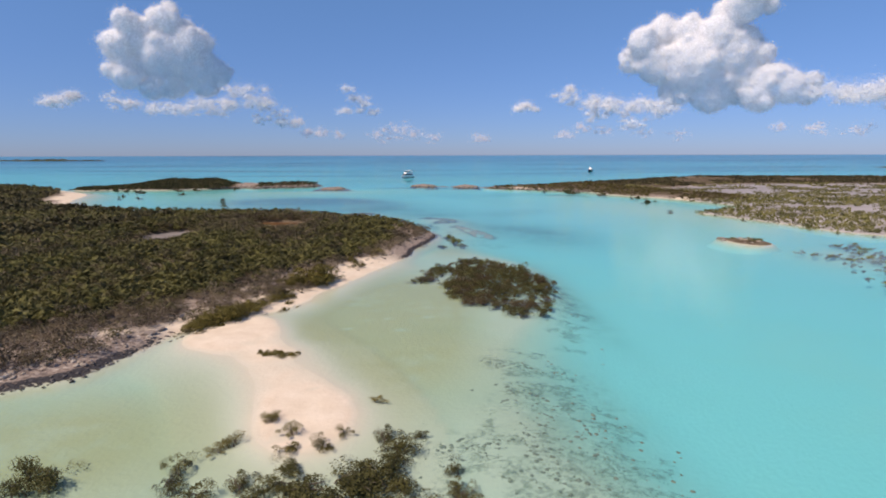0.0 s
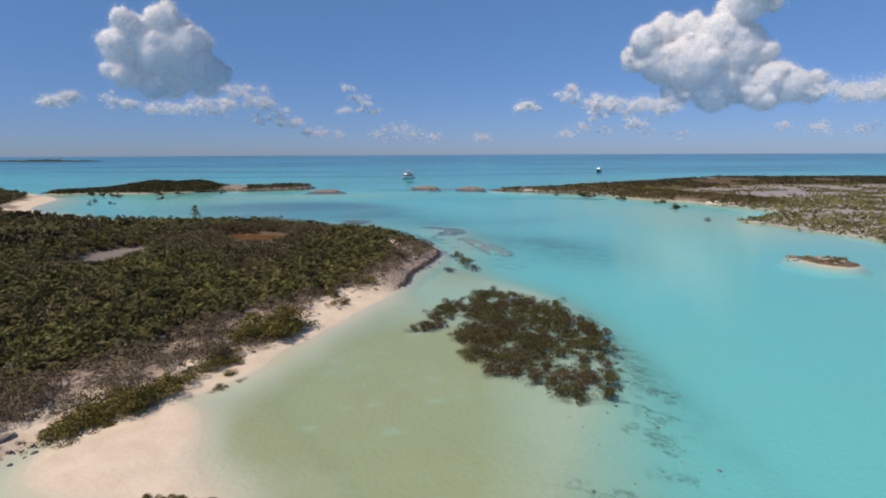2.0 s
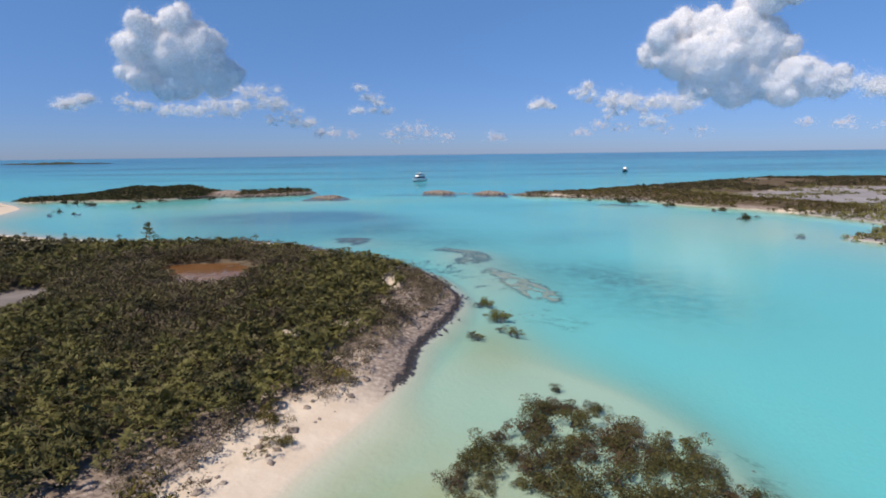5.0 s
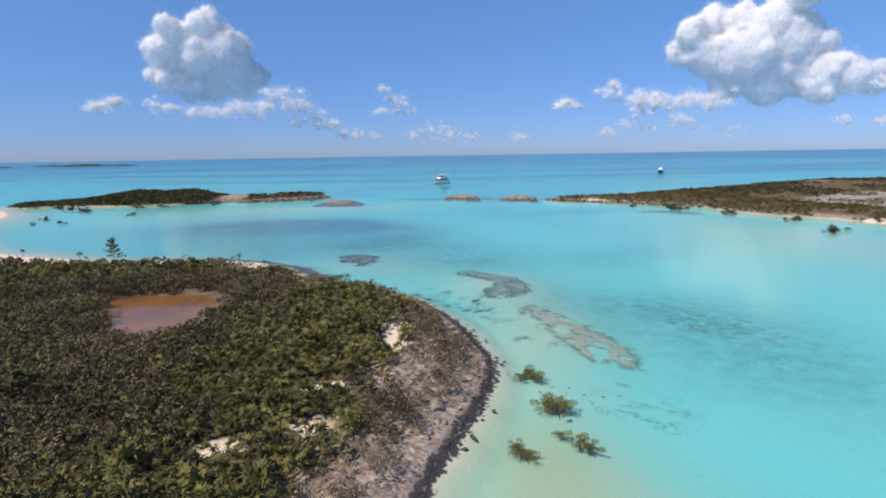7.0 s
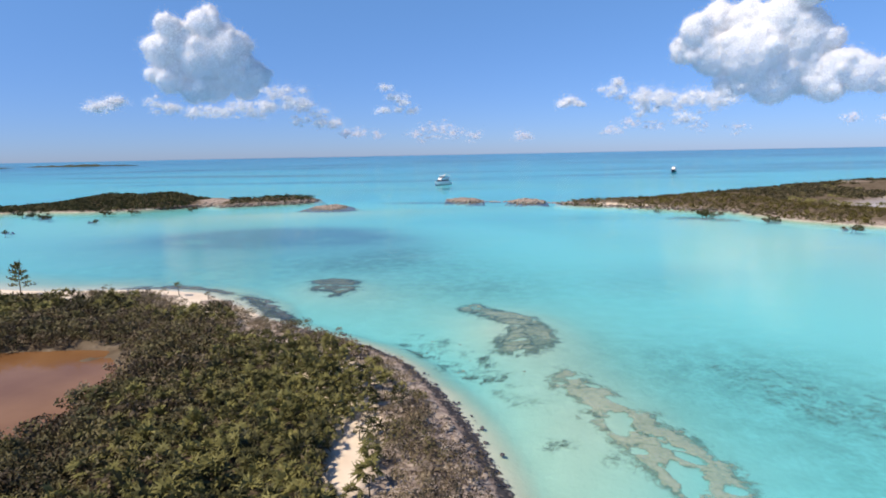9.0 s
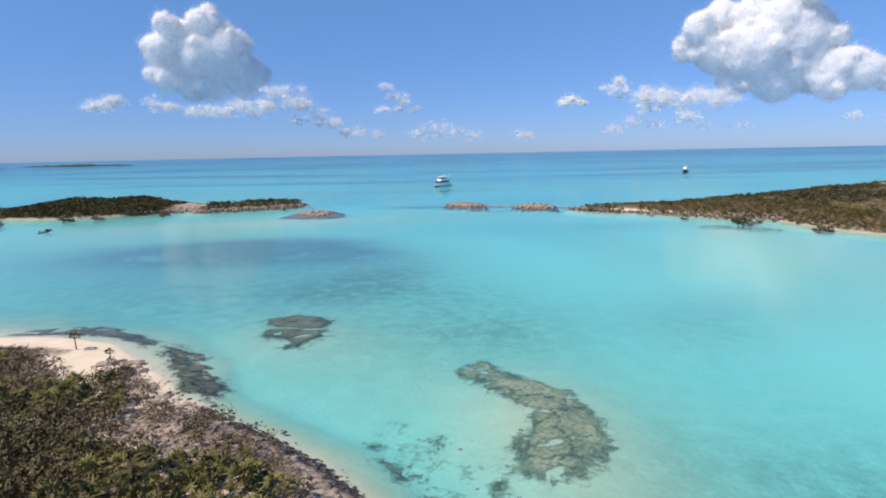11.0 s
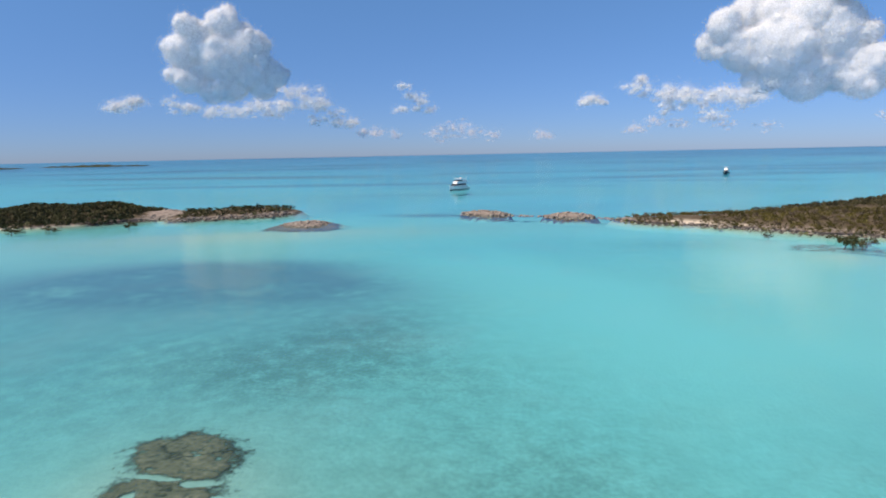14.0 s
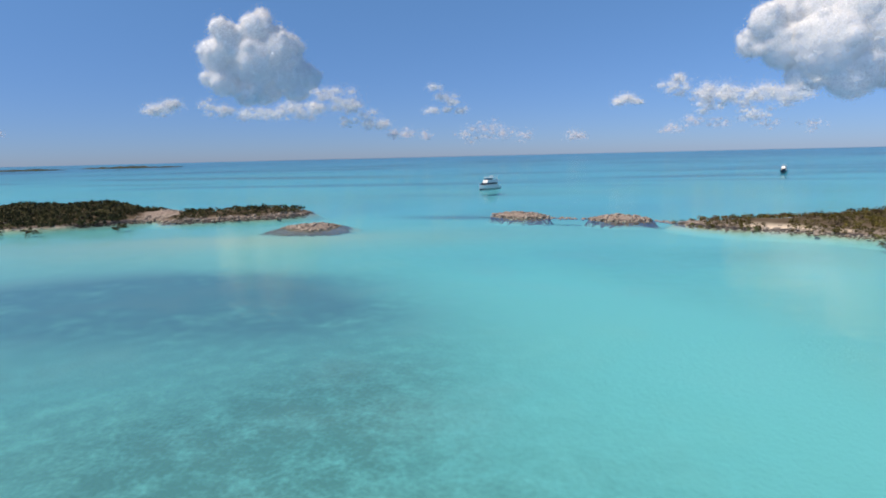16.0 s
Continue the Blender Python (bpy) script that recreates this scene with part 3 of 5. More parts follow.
# ---- clouds ----
CLOUDS = {
    "tower_west": [(-29.6, 9.4, 1.75), (-28.9, 11.5, 1.2), (-28.0, 10.2, 2.1), (-25.9, 11.8, 1.65), (-25.4, 12.8, 0.8), (-24.2, 9.9, 2.0), (-23.0, 10.2, 1.3), (-26.1, 9.0, 2.75), (-28.5, 8.1, 1.87), (-21.7, 7.6, 1.4), (-23.4, 8.0, 2.3), (-25.8, 7.1, 2.4), (-29.2, 7.0, 1.4), (-30.5, 7.4, 0.75), (-24.1, 11.3, 0.9), (-27.3, 6.1, 1.3), (-22.8, 6.6, 1.5)],
    "band_west": [(-30.3, 4.8, 0.75), (-29.0, 4.5, 0.81), (-27.2, 4.3, 0.93), (-25.1, 4.5, 0.98), (-22.9, 4.7, 1.1), (-20.9, 4.9, 1.27), (-18.9, 5.5, 1.27), (-17.3, 4.8, 1.16), (-16.1, 3.7, 0.93), (-18.4, 3.5, 0.7), (-14.7, 3.2, 0.58), (-20.1, 6.2, 0.81)],
    "puff_west": [(-34.2, 4.8, 1.0), (-34.9, 4.6, 0.58), (-33.4, 5.1, 0.58)],
    "wisp": [(-9.6, 6.6, 0.46), (-8.9, 5.7, 0.58), (-8.0, 5.2, 0.64), (-9.8, 4.5, 0.52), (-7.0, 4.4, 0.46), (-8.3, 4.5, 0.46)],
    "low_middle": [(-4.9, 2.5, 1.3), (-3.1, 2.3, 1.1), (-6.9, 2.1, 0.9), (-0.8, 1.8, 0.75), (-12.3, 2.2, 1.0), (-13.7, 2.3, 0.58), (-10.6, 2.1, 0.46)],
    "tower_east": [(18.5, 8.8, 1.45), (19.4, 10.4, 1.65), (21.1, 11.1, 1.75), (23.3, 10.9, 1.87), (25.7, 10.5, 2.2), (26.4, 12.2, 1.65), (27.7, 12.8, 1.87), (29.6, 12.5, 0.9), (27.1, 8.9, 3.1), (24.0, 8.2, 3.3), (21.0, 8.4, 2.4), (22.4, 5.9, 1.8), (25.6, 5.8, 2.4), (28.2, 6.5, 2.7), (30.4, 6.3, 2.0), (31.7, 5.8, 1.7), (33.3, 6.1, 0.9), (33.0, 5.2, 1.2), (29.5, 5.2, 1.8)],
    "band_east": [(12.3, 5.7, 0.81), (12.8, 6.5, 0.52), (14.5, 5.1, 1.16), (16.4, 4.9, 1.27), (17.7, 4.6, 1.39), (19.8, 4.9, 1.39), (21.6, 4.5, 1.39), (15.6, 3.9, 0.93), (18.8, 3.0, 0.9)],
    "bank_east": [(34.0, 5.3, 1.2), (35.0, 5.1, 1.5), (36.5, 4.9, 1.62), (38.3, 4.9, 1.74), (39.7, 5.2, 1.74), (41.5, 5.4, 1.9), (43.5, 5.6, 2.0)],
    "puff_east": [(8.5, 4.8, 0.69), (7.7, 4.7, 0.46), (9.5, 4.6, 0.35)],
    "low_east": [(14.0, 2.7, 0.81), (16.2, 2.5, 0.81), (12.4, 2.0, 0.58), (23.0, 2.0, 0.7), (31.1, 2.4, 0.52), (34.1, 2.3, 0.93), (36.8, 2.2, 0.93), (3.9, 1.8, 0.69), (20.0, 2.4, 0.8)],
    "far_puff": [(-46.0, 2.6, 0.45), (-47.0, 2.5, 0.35), (-50.0, 4.5, 0.9), (-51.5, 4.2, 0.8)],
}
CLOUD_DISTANCE = 4150.0
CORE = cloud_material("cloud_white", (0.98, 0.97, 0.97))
WISPS = cloud_material("cloud_wisps", (0.97, 0.955, 0.95), False)
# low clouds: the pink of horizon haze is put into their white
HAZE_PINK = cloud_material("cloud_haze_pink", (0.97, 0.89, 0.87), False)


def unit_ball():
    bm = bmesh.new()
    bmesh.ops.create_icosphere(bm, subdivisions=2, radius=1.0)
    v = np.array([tuple(p.co) for p in bm.verts])
    f = np.array([[q.index for q in p.verts] for p in bm.faces])
    bm.free()
    return v, f


BALL = unit_ball()


def sky_place(az, el, far=CLOUD_DISTANCE):
    a, e = radians(az), radians(el)
    return np.array([math.sin(a) * math.cos(e), math.cos(a) * math.cos(e), math.sin(e)]) * far


def puffs(blobs, rng):
    """Overlapping balls for a cumulus: the main balls, and smaller ones budding from their upper sides."""
    out = []
    for az, el, r in blobs:
        rad = radians(r) * CLOUD_DISTANCE
        c = sky_place(az, el, CLOUD_DISTANCE + rng.uniform(-0.5, 0.5) * rad)
        out.append((c, rad * 0.8))
        for _ in range(22):
            v = rng.normal(size=3)
            v[2] = abs(v[2]) * 0.9 - 0.25
            v /= np.linalg.norm(v)
            out.append((c + v * rad * rng.uniform(0.55, 0.85), rad * rng.uniform(0.10, 0.27)))
    return out


def flakes(at, facing, size, rng):
    """Scraps of cloud a few metres across, one triangle each, roughly facing a given way."""
    n = len(at)
    f = facing / (np.linalg.norm(facing, axis=1)[:, None] + 1e-9) + rng.normal(0, 0.3, (n, 3))
    f /= np.linalg.norm(f, axis=1)[:, None]
    u = np.cross(f, rng.normal(size=(n, 3)))
    u /= np.linalg.norm(u, axis=1)[:, None] + 1e-9
    w = np.cross(f, u)
    s = (size * rng.uniform(0.6, 1.4, n))[:, None]
    v = np.stack([at + u * s, at - u * 0.5 * s + w * 0.87 * s, at - u * 0.5 * s - w * 0.87 * s], 1)
    return v.reshape(-1, 3), np.arange(3 * n).reshape(-1, 3)


def rough_up(ob, voxel):
    re = ob.modifiers.new("merge", "REMESH")
    re.mode, re.voxel_size, re.use_smooth_shade = "VOXEL", voxel, True
    sm = ob.modifiers.new("soften", "SMOOTH")
    sm.factor, sm.iterations = 0.5, 10
    for scale, depth, strength in ((80, 4, 24), (34, 3, 11), (13, 2, 5)):
        tex = bpy.data.textures.new("billow", "CLOUDS")
        tex.noise_scale, tex.noise_depth = scale, depth
        d = ob.modifiers.new("billow", "DISPLACE")
        d.texture, d.texture_coords, d.strength, d.mid_level = tex, "GLOBAL", strength, 0.5


def build_tower(top, blobs, rng):
    """A dense billowing body inside a thin fringe of torn-off scraps."""
    v, f = BALL
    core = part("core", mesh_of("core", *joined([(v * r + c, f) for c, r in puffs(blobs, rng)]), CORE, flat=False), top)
    rough_up(core, 9)
    bpy.context.view_layer.update()
    full = core.evaluated_get(bpy.context.evaluated_depsgraph_get()).to_mesh()
    at, face = np.empty(len(full.vertices) * 3, np.float32), np.empty(len(full.vertices) * 3, np.float32)
    full.vertices.foreach_get("co", at)
    full.vertices.foreach_get("normal", face)
    at, face = at.reshape(-1, 3), face.reshape(-1, 3)
    pick = rng.integers(0, len(at), 5 * len(at))
    at, face = at[pick], face[pick]
    ragged = fbm(at[:, 0] * 1.0 + at[:, 1] * 0.4, at[:, 2], 60, 3, 17)
    out = rng.exponential(1.0, len(at)) * np.where(rng.random(len(at)) < 0.75, 6.0, 5 + 16 * smooth(0.45, 0.75, ragged))
    out = np.minimum(out, 42)
    v, f = flakes(at + face * out[:, None] + rng.normal(0, 3, at.shape), face, 3.5, rng)
    part("fringe", mesh_of("fringe", v, f, WISPS), top)


def build_bank(top, blobs, rng, thick, mat):
    """Loose cloud: many torn puffs, each a swarm of scraps that thins outwards."""
    spots, ways = [], []
    for az, el, r in blobs:
        rad = radians(r) * CLOUD_DISTANCE * 0.88
        c = sky_place(az, el, 0.88 * CLOUD_DISTANCE)
        for _ in range(16):
            q = rng.normal(size=3) * (0.62 * rad, 0.5 * rad, 0.30 * rad)
            small = rad * rng.uniform(0.28, 0.75) * (1.5 if r < 0.7 else 1.0)
            n = int(thick * small * small * 0.35)
            d = rng.normal(size=(n, 3))
            d /= np.linalg.norm(d, axis=1)[:, None]
            reach = np.abs(rng.normal(0.2, 0.62, n))[:, None]
            p = d * reach * small * (1.15, 1, 0.85)
            p[:, 2] = np.where(p[:, 2] < 0, 0.6 * p[:, 2], p[:, 2])
            spots.append(c + q + p)
            ways.append(d + (0, 0, 0.25))
    v, f = flakes(np.concatenate(spots), np.concatenate(ways), 2.8, rng)
    part("puffs", mesh_of("puffs", v, f, mat), top)


def build_clouds():
    for k, (name, blobs) in enumerate(CLOUDS.items()):
        tower = name.startswith("tower")
        faint = name in ("low_middle", "low_east", "far_puff")
        top = new("cloud")
        tagged(top, "towering white cumulus with a shaded grey base" if tower else
               ("thin hazy cloud low over the horizon" if faint else "low ragged white cumulus bank"), "cloud", "clouds over the sea", "structure")
        rng = np.random.default_rng(k)
        if tower:
            build_tower(top, blobs, rng)
        else:
            build_bank(top, blobs, rng, 0.28 if faint else 0.6 if name in ("bank_east", "wisp") else 0.95, HAZE_PINK if faint else WISPS)


build_clouds()


# ---- plants ----
def fan_palm(rng, fronds=15, blades=6):
    """Low thatch palm: fans of narrow blades on stalks, the young ones upright and the old ones hanging."""
    v = []
    for k in range(fronds):
        az = k * 2.4 + rng.uniform(-0.4, 0.4)
        up = rng.uniform(-0.5, 1.3)
        out = np.array([math.cos(az) * math.cos(up), math.sin(az) * math.cos(up), math.sin(up)])
        side = np.array([-math.sin(az), math.cos(az), 0.0])
        lift = np.cross(out, side)
        hub = out * rng.uniform(0.28, 0.55) + (0, 0, 0.15)
        size = rng.uniform(0.34, 0.58)
        tilt, lean = rng.uniform(-0.9, 0.5), rng.uniform(-0.7, 0.7)
        side = side * math.cos(lean) + lift * math.sin(lean)
        for b in range(blades):
            t = (b / (blades - 1) - 0.5) * 3.2 + rng.uniform(-0.15, 0.15)
            way = math.cos(t) * (out * math.cos(tilt) + lift * math.sin(tilt)) + math.sin(t) * side
            tip = hub + way * size * rng.uniform(0.8, 1.1) - np.array([0, 0, 0.12 * abs(t) * size])
            cross = np.cross(way, lift + 0.3 * side) * 0.075
            v += [hub + cross, hub - cross + way * 0.1, tip]
    return np.array(v), np.arange(len(v)).reshape(-1, 3)


def leaf_ball(rng, leaves=90, size=0.24, flat=0.75, lumps=5):
    """A twiggy bush: small leaves crowded on a few uneven lumps."""
    heads = rng.normal(size=(lumps, 3)) * (0.42, 0.42, 0.20) + (0, 0, 0.38)
    rad = rng.uniform(0.22, 0.60, lumps)
    which = rng.integers(0, lumps, leaves)
    v = rng.normal(size=(leaves, 3))
    v /= np.linalg.norm(v, axis=1)[:, None]
    v[:, 2] = np.where(v[:, 2] < -0.35, -v[:, 2], v[:, 2])
    c = heads[which] + v * (rad[which] * rng.uniform(0.55, 1.12, leaves))[:, None] * (1, 1, flat)
    a = rng.normal(size=(leaves, 3))
    a -= 0.5 * (a * v).sum(1)[:, None] * v
    a /= np.linalg.norm(a, axis=1)[:, None]
    b = np.cross(a, v + 0.6 * rng.normal(size=(leaves, 3)))
    b /= np.linalg.norm(b, axis=1)[:, None]
    s = size * rng.uniform(0.6, 1.3, leaves)[:, None]
    verts = np.stack([c - a * s * 0.9, c + b * s * 0.85, c + a * s * 0.9 - v * 0.2 * s], 1).reshape(-1, 3)
    return verts, np.arange(leaves * 3).reshape(-1, 3)


def scatter(name, templates, places, mat, seed, label, category):
    """One mesh of many like plants: places is an array of x, y, z, size and tint."""
    rng = np.random.default_rng(seed)
    verts, faces, tints, base = [], [], [], 0
    which = rng.integers(0, len(templates), len(places))
    turn = rng.uniform(0, 2 * np.pi, len(places))
    for k, (v, f) in enumerate(templates):
        mine = np.flatnonzero(which == k)
        if not len(mine):
            continue
        p, c, s = places[mine], np.cos(turn[mine])[:, None], np.sin(turn[mine])[:, None]
        size = p[:, 3:4]
        x = (v[:, 0] * c - v[:, 1] * s) * size + p[:, 0:1]
        y = (v[:, 0] * s + v[:, 1] * c) * size + p[:, 1:2]
        z = v[:, 2] * size * rng.uniform(0.8, 1.2, (len(mine), 1)) + p[:, 2:3]
        verts.append(np.stack([x, y, z], -1).reshape(-1, 3))
        faces.append((f[None] + (np.arange(len(mine)) * len(v))[:, None, None] + base).reshape(-1, f.shape[1]))
        tints.append(np.repeat(p[:, 4], len(v)) + np.tile(rng.uniform(-0.12, 0.12, len(v)), len(mine)))
        base += len(mine) * len(v)
    ob = new(name, mesh_of(name, np.concatenate(verts), np.concatenate(faces), mat, np.concatenate(tints)))
    return tagged(ob, label, category, kind="stuff")


def sown(x0, x1, y0, y1, step, seed):
    """Jittered plan points."""
    rng = np.random.default_rng(seed)
    x, y = np.meshgrid(np.arange(x0, x1, step), np.arange(y0, y1, step))
    x, y = x.ravel() + rng.uniform(-0.5, 0.5, x.size) * step, y.ravel() + rng.uniform(-0.5, 0.5, y.size) * step
    return x, y, rng


def placed(x, y, size, tint, lift=0.0):
    return np.stack([x, y, terrain(x, y) + lift, size, tint], 1)


def build_main_thicket():
    rng = np.random.default_rng(5)
    palms = [fan_palm(rng) for _ in range(10)]
    bushes = [leaf_ball(rng, 175, 0.112) for _ in range(8)]
    far_palms = [fan_palm(rng, 8, 4) for _ in range(4)]
    far_bushes = [leaf_ball(rng, 46, 0.27) for _ in range(6)]

    def edge(x, y):
        inset = 4.0 + 6.0 * smooth(-36, -46, x) * smooth(150, 165, y) + 3.2 * smooth(150, 135, y) + 3.5 * smooth(100, 84, y) - 1.5 * smooth(92, 100, y) * smooth(124, 114, y)
        return inside_depth(MAIN, x, y) - inset - 5 * (fbm(x, y, 7, 4, 61) - 0.5)

    def dense(x, y, rng):
        e, pond, mud = edge(x, y), inside_depth(POND_LINE, x, y, 20), inside_depth(MUD_LINE, x, y, 20)
        keep = (e > 0) & (pond < -0.4) & (mud < -0.2) & ((hill(x, y, -27, 162.5, 6.5, 3.6, -0.5) < 0.42) | (rng.random(len(x)) < 0.12))
        keep &= rng.random(len(x)) < 0.25 + 0.75 * smooth(0, 4, e)
        keep &= bare_sand(x, y) < 0.4
        return keep, pond

    # the near part of the island
    x, y, rng = sown(-82, 0, 42, 190, 0.95, 7)
    keep, pond = dense(x, y, rng)
    x, y, pond = x[keep], y[keep], pond[keep]
    palmy = fbm(x, y, 16, 3, 62) + 0.25 * smooth(20, 2, edge(x, y)) - 0.35 * smooth(-16, -1, pond) + rng.normal(0, 0.16, len(x)) > 0.50
    a, b = palmy, ~palmy
    scatter("palm_thicket", palms, placed(x[a], y[a], rng.uniform(0.75, 1.45, a.sum()), rng.uniform(0.1, 0.95, a.sum()), rng.uniform(0.2, 1.0, a.sum())), PALM, 1,
            "dense thicket of low olive green thatch palms", "palms")
    green = rng.random(len(x)) < 0.55 + 0.3 * smooth(-3, -14, pond)
    for name, pick, mat, label in (("scrub", b & green, SCRUB, "dark green salt-tolerant scrub between the palms"),
                                   ("dry_scrub", b & ~green, BROWN, "grey-brown half-dry scrub round the pond")):
        scatter(name, bushes, placed(x[pick], y[pick], rng.uniform(0.8, 1.7, pick.sum()), rng.uniform(0.1, 0.9, pick.sum()), 0.15), mat, 2, label, "scrub")
    # the part farther off
    x, y, rng = sown(-310, -80, 34, 310, 2.1, 8)
    keep, pond = dense(x, y, rng)
    x, y = x[keep], y[keep]
    a = fbm(x, y, 20, 3, 62) + rng.normal(0, 0.1, len(x)) > 0.5
    scatter("palm_thicket", far_palms, placed(x[a], y[a], rng.uniform(1.4, 2.2, a.sum()), rng.uniform(0.1, 0.8, a.sum()), rng.uniform(0.2, 1.0, a.sum())), PALM, 3,
            "distant thicket of low thatch palms", "palms")
    scatter("scrub", far_bushes, placed(x[~a], y[~a], rng.uniform(1.5, 2.4, (~a).sum()), rng.uniform(0.1, 0.8, (~a).sum())), SCRUB, 4,
            "distant dark green scrub", "scrub")
    # thin low growth on the open rock and sand in front of the thicket
    x, y, rng = sown(-60, 0, 40, 188, 1.05, 9)
    e, d = edge(x, y), inside_depth(MAIN, x, y)
    keep = (e < 1) & (d > np.where((x < -40) & (y > 160), 7.5, 2.2)) & (rng.random(len(x)) < 0.45 + 0.75 * smooth(0.36, 0.58, fbm(x, y, 5, 3, 65))) & ((bare_sand(x, y) < 0.5) | (rng.random(len(x)) < 0.16)) & ~((y > 60) & (y < 118) & (d < 3.0))
    x, y = x[keep], y[keep]
    low = [leaf_ball(rng, 230, 0.07) for _ in range(6)]
    size = rng.uniform(0.7, 1.9, len(x)) * (0.7 + 0.6 * fbm(x, y, 4, 3, 64))
    kind = rng.random(len(x)) + 0.5 * (fbm(x, y, 6, 3, 66) - 0.5)
    for pick, mat, label in ((kind < 0.45, TWIG, "grey leafless scrub scattered over bare limestone"), ((kind >= 0.45) & (kind < 0.8), BROWN, "low brown half-dry scrub on bare limestone"),
                             (kind >= 0.8, SCRUB, "small dark green shrubs on bare limestone")):
        scatter("low_scrub", low, placed(x[pick], y[pick], size[pick], rng.uniform(0.1, 0.9, pick.sum())), mat, 6, label, "scrub")


build_main_thicket()


def build_far_growth():
    rng = np.random.default_rng(15)
    bushes = [leaf_ball(rng, 38, 0.27) for _ in range(6)]
    x, y, rng = sown(-210, -72, 296, 355, 1.15, 16)
    d = inside_depth(WEST, x, y)
    keep = (d > -0.3) & ((x < -127) | ((x < -80) & (x > -112) & (d > 1.2) & (rng.random(len(x)) < 0.6)))
    x, y = x[keep], y[keep]
    scatter("islet_scrub", bushes, placed(x, y, rng.uniform(0.8, 1.5, len(x)), rng.uniform(0.0, 0.9, len(x))), DEEP, 17, "dense dark green scrub on a low hill", "scrub")
    x, y, rng = sown(25, 430, 112, 425, 2.0, 18)
    d = inside_depth(EAST, x, y)
    near = np.minimum(near_line(x, y, 28, 319, 72, 303), near_line(x, y, 72, 303, 112, 240))
    back = np.minimum(near_line(x, y, 100, 328, 165, 376), near_line(x, y, 165, 376, 400, 372))
    ridge = (d > -0.2) & (near < 20) & (y > 226)
    ridge |= (d > 3) & (back < 34) & (fbm(x, y, 18, 3, 71) > 0.36)
    ridge &= np.hypot(x - 160, y - 374) > 12
    marsh = (d > -0.9) & ~ridge & (fbm(x, y * 2.2, 13, 4, 72) > np.where(y > 262, 0.56, np.where(d < 3.5, 0.26, np.where(d < 16, 0.38, 0.47)))) & (y < 345)
    tip = ridge & (x < 150) & (near < 20)
    finer = [leaf_ball(rng, 56, 0.195) for _ in range(6)]
    tx, ty, trng = sown(25, 150, 226, 345, 1.4, 21)
    td = inside_depth(EAST, tx, ty)
    tn = np.minimum(near_line(tx, ty, 28, 319, 72, 303), near_line(tx, ty, 72, 303, 112, 240))
    on = (td > 0.0) & (tn < 20) & (ty > 226) & (fbm(tx, ty, 7, 3, 74) > 0.33)
    brown = trng.random(len(tx)) < 0.25
    for pick, mat in ((on & brown, BROWN), (on & ~brown, SHRUB)):
        scatter("ridge_scrub", finer, placed(tx[pick], ty[pick], trng.uniform(0.6, 1.35, pick.sum()), trng.uniform(0.0, 0.6, pick.sum())), mat, 20,
                "low brown-green scrub along a narrow rocky spit", "scrub")
    ridge &= ~tip
    for name, pick, mat, size, label in (("ridge_scrub", ridge, SCRUB, (0.8, 1.5), "brown-green scrub on a low ridge"),
                                         ("marsh_scrub", marsh, MARSH, (0.6, 1.3), "patches of olive marsh scrub on pale flats")):
        scatter(name, bushes, placed(x[pick], y[pick], rng.uniform(*size, pick.sum()), rng.uniform(0.0, 0.8, pick.sum())), mat, 19, label, "scrub")


build_far_growth()


def mangrove_model(seed, leaf_mat, leaves=1500, legs=4, leaf=0.058, name="mangrove_bush"):
    """A bush as a thing: arching stems and a ragged crown."""
    rng = np.random.default_rng(seed)
    sticks = []
    for k in range(legs):
        a = rng.uniform(0, 2 * math.pi)
        foot = np.array([math.cos(a), math.sin(a), 0]) * rng.uniform(0.15, 0.5) + (0, 0, -0.45)
        knee = foot * (0.55, 0.55, 0) + (0, 0, rng.uniform(0.15, 0.3))
        head = rng.normal(size=3) * (0.2, 0.2, 0.06) + (0, 0, 0.5)
        sticks.append(joined([tapered(foot, knee, 0.035, 0.03), tapered(knee, head, 0.03, 0.012)]))
    top = new(name)
    for v, f in sticks:
        part("stem", mesh_of("stem", v, f, BARK), top)
    v, f = leaf_ball(rng, leaves, leaf, 0.7, 11)
    v = v * (0.72, 0.72, 0.85)
    tint = np.repeat(rng.uniform(0.2, 0.8, leaves), 3)
    part("crown", mesh_of("crown", v, f, leaf_mat, tint), top)
    return top


def set_bushes(models, places, label, group, category="bush", seed=0, lift=0.0):
    rng = np.random.default_rng(seed)
    used = set()
    heights = terrain(np.array([p[0] for p in places]), np.array([p[1] for p in places]))
    for (x, y, size), ground_z in zip(places, heights):
        k = int(rng.integers(0, len(models)))
        z = max(float(ground_z), -0.45) + lift
        m = pose(x, y, z, 0, 0, rng.uniform(0, 360)) @ Matrix.Diagonal((size * rng.uniform(0.85, 1.2), size * rng.uniform(0.85, 1.2), size * rng.uniform(0.75, 1.0), 1))
        if k in used:
            copy_thing(models[k], m)
        else:
            used.add(k)
            models[k].matrix_basis = m
            tagged(models[k], label, category, group)
    for k, ob in enumerate(models):
        if k not in used:
            for o in (*ob.children_recursive, ob):
                bpy.data.objects.remove(o)


PATCH = closed_curve([(-4, 86), (-1, 94.5), (7.6, 102), (13.6, 95), (16.8, 86.5), (16, 79), (14, 68), (9, 66), (5, 70), (1, 76), (-2, 82)])


